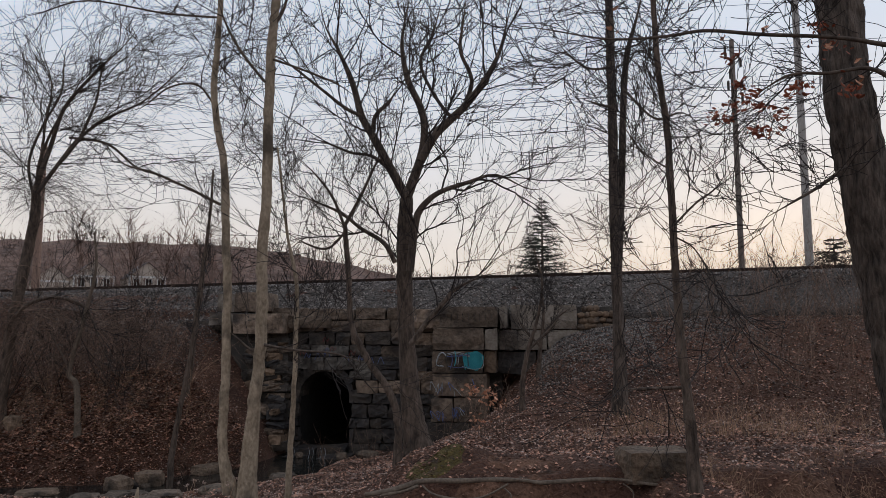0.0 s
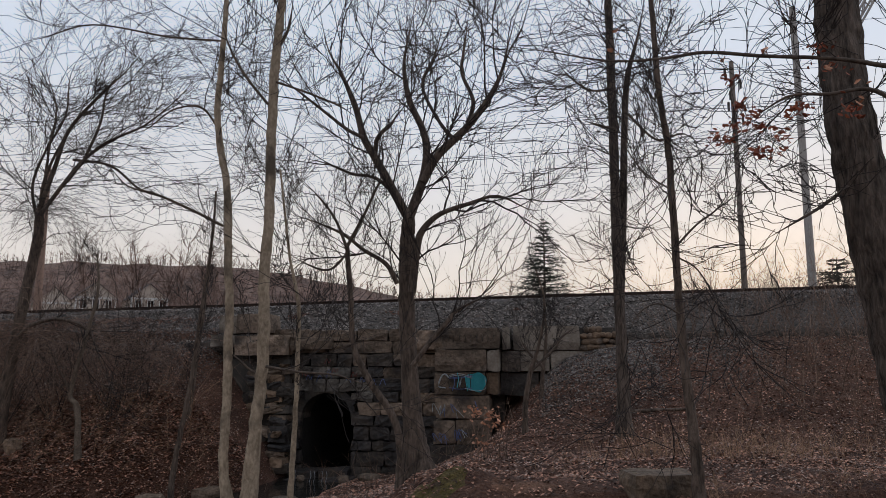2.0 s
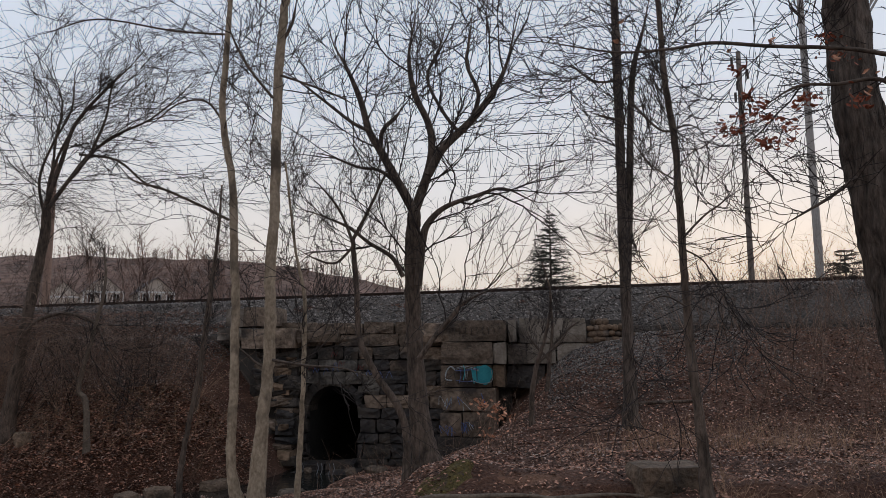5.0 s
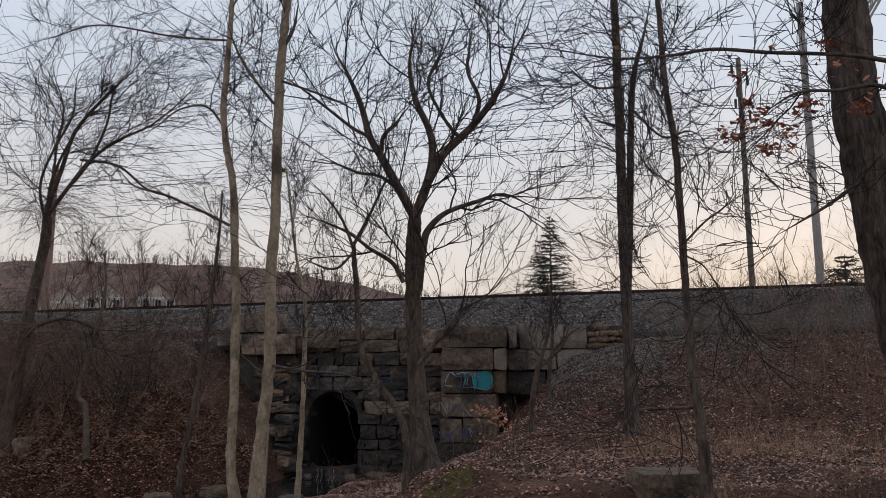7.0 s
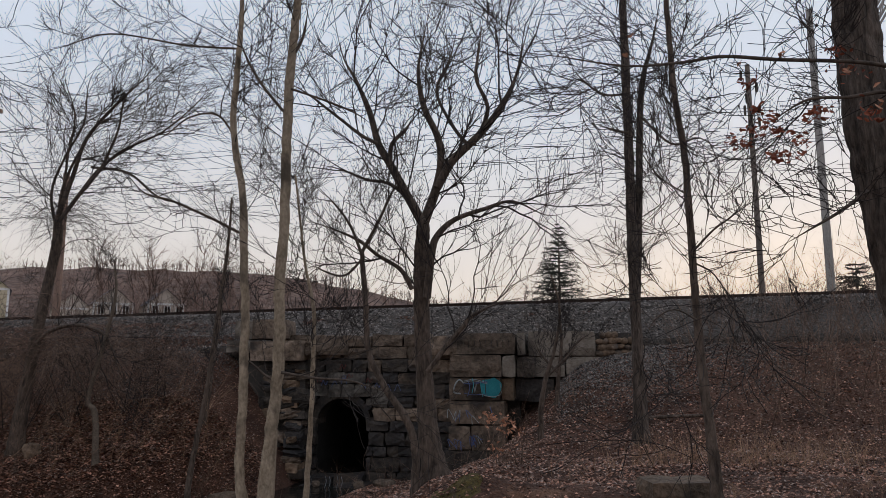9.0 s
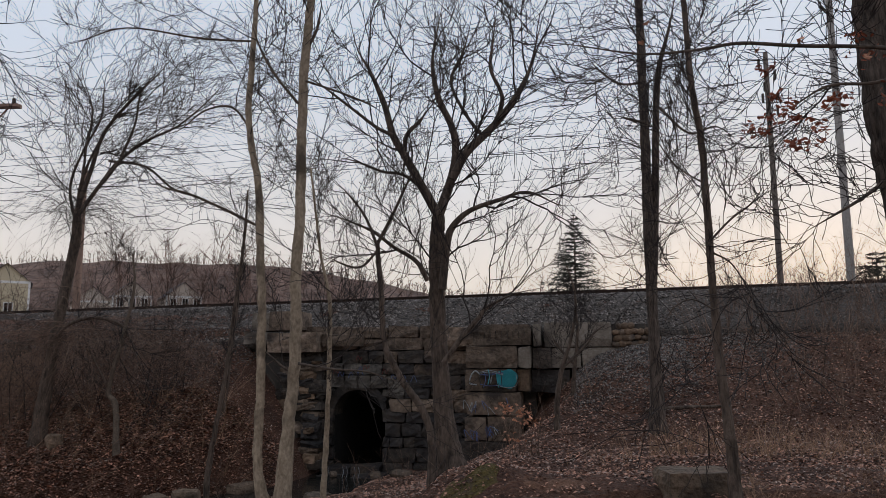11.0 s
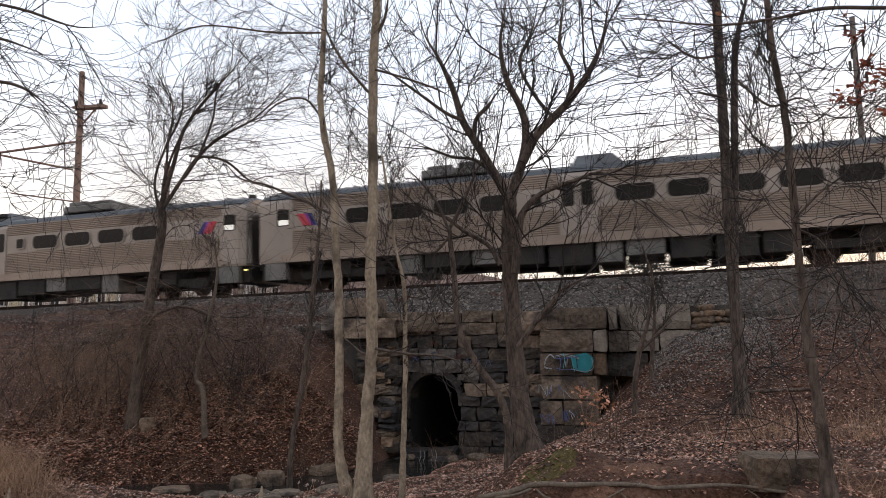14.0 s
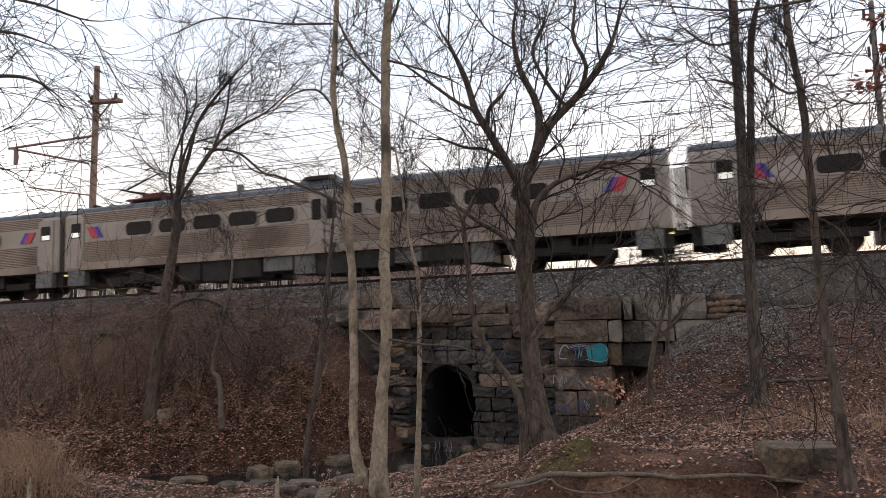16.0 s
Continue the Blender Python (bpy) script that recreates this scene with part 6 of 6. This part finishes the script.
def conifer(x, y, base, top, wide, seed, dense=26):
    rng = random.Random(seed)
    tree = tagged(new("conifer"), "dark evergreen conifer beyond the railway", "tree", group="conifers")
    tree.location = (x, y, base)
    h = top - base
    part("trunk", cyl([(0, 0, -1.0, 0.16), (0, 0, h * 0.98, 0.02)], 8), M_BARK_DARK, tree)
    out = []
    lv = int(h * 3.6)
    for k in range(lv):
        z = h * (0.04 + 0.95 * k / lv)
        reach = wide * (1 - z / h) ** 0.8 * rng.uniform(0.5, 1.25) + 0.06
        for j in range(7):
            a = rng.uniform(0, 6.28)
            p, r = sway(rng, (0, 0, z), (math.cos(a), math.sin(a), 0.12), reach * rng.uniform(0.7, 1.1), 0.03, 5, 0.07, -0.02)
            out.append((p, r))
            for i in range(1, 5):
                for b in range(dense // 5):
                    w = np.array([math.cos(a) + rng.gauss(0, 0.8), math.sin(a) + rng.gauss(0, 0.8), rng.gauss(-0.15, 0.35)])
                    out.append(sway(rng, p[i], w, reach * rng.uniform(0.15, 0.34), 0.024, 4, 0.15))
    tubes("foliage", out, M_NEEDLE, tree, 3)
    return tree


conifer(7.6, 55, 1.6, 10.5, 2.9, 81, 30)
conifer(10.6, 57, 1.4, 4.7, 3.0, 82)
conifer(24.5, 45, 1.5, 6.0, 3.0, 83, 40)


def wood(name, label, seed, spots, height, m, r, limbs=13, kids=6, thick=0.45):
    """A far belt of bare trees."""
    rng = random.Random(seed)
    out = {k: [] for k in range(3)}
    for x, y, z in spots:
        h = height * rng.uniform(0.6, 1.2)
        p, rad = sway(rng, (x, y, z), (rng.gauss(0, 0.06), 0, 1), h, r, 7, 0.06)
        out[2].append((p, rad))
        for j in range(limbs):
            i = rng.randint(1, 5)
            w = np.array([rng.gauss(0, 0.7), rng.gauss(0, 0.7), rng.uniform(0.5, 1.2)])
            branch(rng, p[i], w, h * rng.uniform(0.15, 0.38), r * thick, 1, out, 0.3, 0, 0.6, kids)
    return tagged(tubes(name, out[2] + out[1], m, None, 3), label, "trees", kind="stuff"), tagged(tubes(name + "_twigs", out[0], m, None, 3), label, "trees", kind="stuff")


wr = random.Random(91)
wood("far_tree_belt", "bare far trees behind the railway", 92, [(x + wr.uniform(-2, 2), 62 - 0.1 * x + wr.uniform(-6, 12), 1.2) for x in np.arange(-62, 55, 1.7)], 6.0, M_FARWOOD, 0.045, 12, 5)
wood("left_tree_group", "bare far trees on the rise beyond the houses", 93, [(x + wr.uniform(-3, 3), 125 + wr.uniform(-8, 15), 2) for x in np.arange(-100, -20, 2.6)], 13.0, M_FARWOOD, 0.08, 15, 6)


wood("tall_tree_group", "tall bare far trees on the rise beyond the houses", 95, [(x + wr.uniform(-1, 1), 118 + wr.uniform(-4, 8), 2) for x in (-55, -51, -48, -46, -44, -42, -40, -37)], 17.0, M_FARWOOD, 0.11, 26, 9)


def hill(x, y):
    top = float(np.interp(x, (-700, -400, -200, -110, -60, -20, 40, 100, 600), (42, 50, 52, 48, 39, 29, 19, 14, 12)))
    return 2 + top * math.exp(-((y - 420) / 95) ** 2)


hx, hy = np.linspace(-620, 520, 115), np.linspace(240, 620, 40)
hv = [(x, y, hill(x, y) - 2 + 2.5 * noise.noise((x * 0.05, y * 0.05, 0)) + 1.5 * noise.noise((x * 0.17, y * 0.17, 3))) for y in hy for x in hx]
hf = [(j * 115 + i, j * 115 + i + 1, (j + 1) * 115 + i + 1, (j + 1) * 115 + i) for j in range(39) for i in range(114)]
tagged(raw("wooded_hill", hv, hf, M_FARWOOD, None, True), "far hill under brown leafless woods", "hill", kind="structure")
wood("hill_trees", "leafless brown woods on the far hill", 94, [(x, y, hill(x, y) - 2) for x, y in ((wr.uniform(-420, 200), wr.uniform(375, 425)) for _ in range(520))], 6.5, M_FARWOOD, 0.12, 8, 1, 1.3)


def house(x, y, base, w, d, h, ridge, rz, siding, seed):
    rng = random.Random(seed)
    ob = tagged(new("townhouse"), "far pale-sided townhouse with gables and white window trim", "house", group="far houses")
    ob.location, ob.rotation_euler = (x, y, base), (0, 0, radians(rz))
    bm = boxes((-w / 2, w / 2, 0, d, 0, h))
    part("wall", bm, siding, ob)
    bm = bmesh.new()                  # front gable
    g = [bm.verts.new(p) for p in ((-w / 2, 0, h), (w / 2, 0, h), (0, 0, h + ridge), (-w / 2, 0.2, h), (w / 2, 0.2, h), (0, 0.2, h + ridge))]
    bm.faces.new(g[:3]); bm.faces.new(g[5:2:-1])
    part("gable", bm, siding, ob)
    bm = bmesh.new()
    e = 0.35
    k = ridge / (w / 2)
    for s in (-1, 1):
        q = [bm.verts.new(p) for p in ((s * (w / 2 + e), -e, h - e * k), (0, -e, h + ridge + 0.05), (0, d + e, h + ridge + 0.05), (s * (w / 2 + e), d + e, h - e * k))]
        bm.faces.new(q)
    bmesh.ops.solidify(bm, geom=bm.faces[:], thickness=0.18)
    part("roof", bm, M_SHINGLE, ob)
    part("trim", boxes((-w / 2 - 0.1, -w / 2 + 0.15, -0.06, 0.1, 0, h), (w / 2 - 0.15, w / 2 + 0.1, -0.06, 0.1, 0, h), (-w / 2, w / 2, -0.07, 0, h - 0.3, h)), M_TRIM, ob)
    for fl in range(int(h // 2.7)):
        for wx in np.arange(-w / 2 + 1.1, w / 2 - 0.6, 1.9):
            z = 0.9 + fl * 2.7
            win = part("window", boxes((wx - 0.55, wx + 0.55, -0.1, 0.02, z, z + 1.6)), M_TRIM, ob)
            part("pane", boxes((wx - 0.43, wx - 0.04, -0.12, -0.09, z + 0.1, z + 1.5), (wx + 0.04, wx + 0.43, -0.12, -0.09, z + 0.1, z + 1.5)), M_WINDOW, win)
    return ob


for hx_, hy_, w, h, m in ((-76.5, 84, 6.0, 5.6, M_SIDING2), (-70.5, 85, 5.2, 5.9, M_SIDING), (-64.6, 87, 5.4, 5.6, M_SIDING2), (-58.8, 88, 5.2, 5.2, M_SIDING), (-57.5, 119, 6.0, 5.6, M_SIDING2), (-49.5, 121, 5.6, 5.6, M_SIDING2), (-66, 122, 5.8, 5.0, M_SIDING2)):
    house(hx_, hy_, 3.6, w, 9, h, w * 0.42, 33, m, 1)


# ---- movement ----
def motions():
    times = [0.0, 4.0, 8.0, 11.0] + [11.25 + 0.25 * k for k in range(20)]
    for k, car in enumerate(cars):
        rows = []
        for t in times:
            dt = t - 13.0
            early = min(0.0, max(dt, -2.0))      # the train still slows as it comes into view
            s = -19.21 - 18.63 * dt + 0.14 * max(dt, -2.0) ** 2 - 0.9 * early ** 2 - 0.75 * early ** 3 + k * CAR
            tilt = -math.degrees(SLOPE) if s < 55 else 0
            z = 1.97 + 0.017 * s if s < 55 else grade(s)
            m = TRACK @ pose(s, 0, z, 0, tilt, 0)
            if k % 2:
                m = m @ pose(CAR, WIDE, 0, 0, 0, 180)
            rows.append((t, m))
        walk(car, rows)


motions()
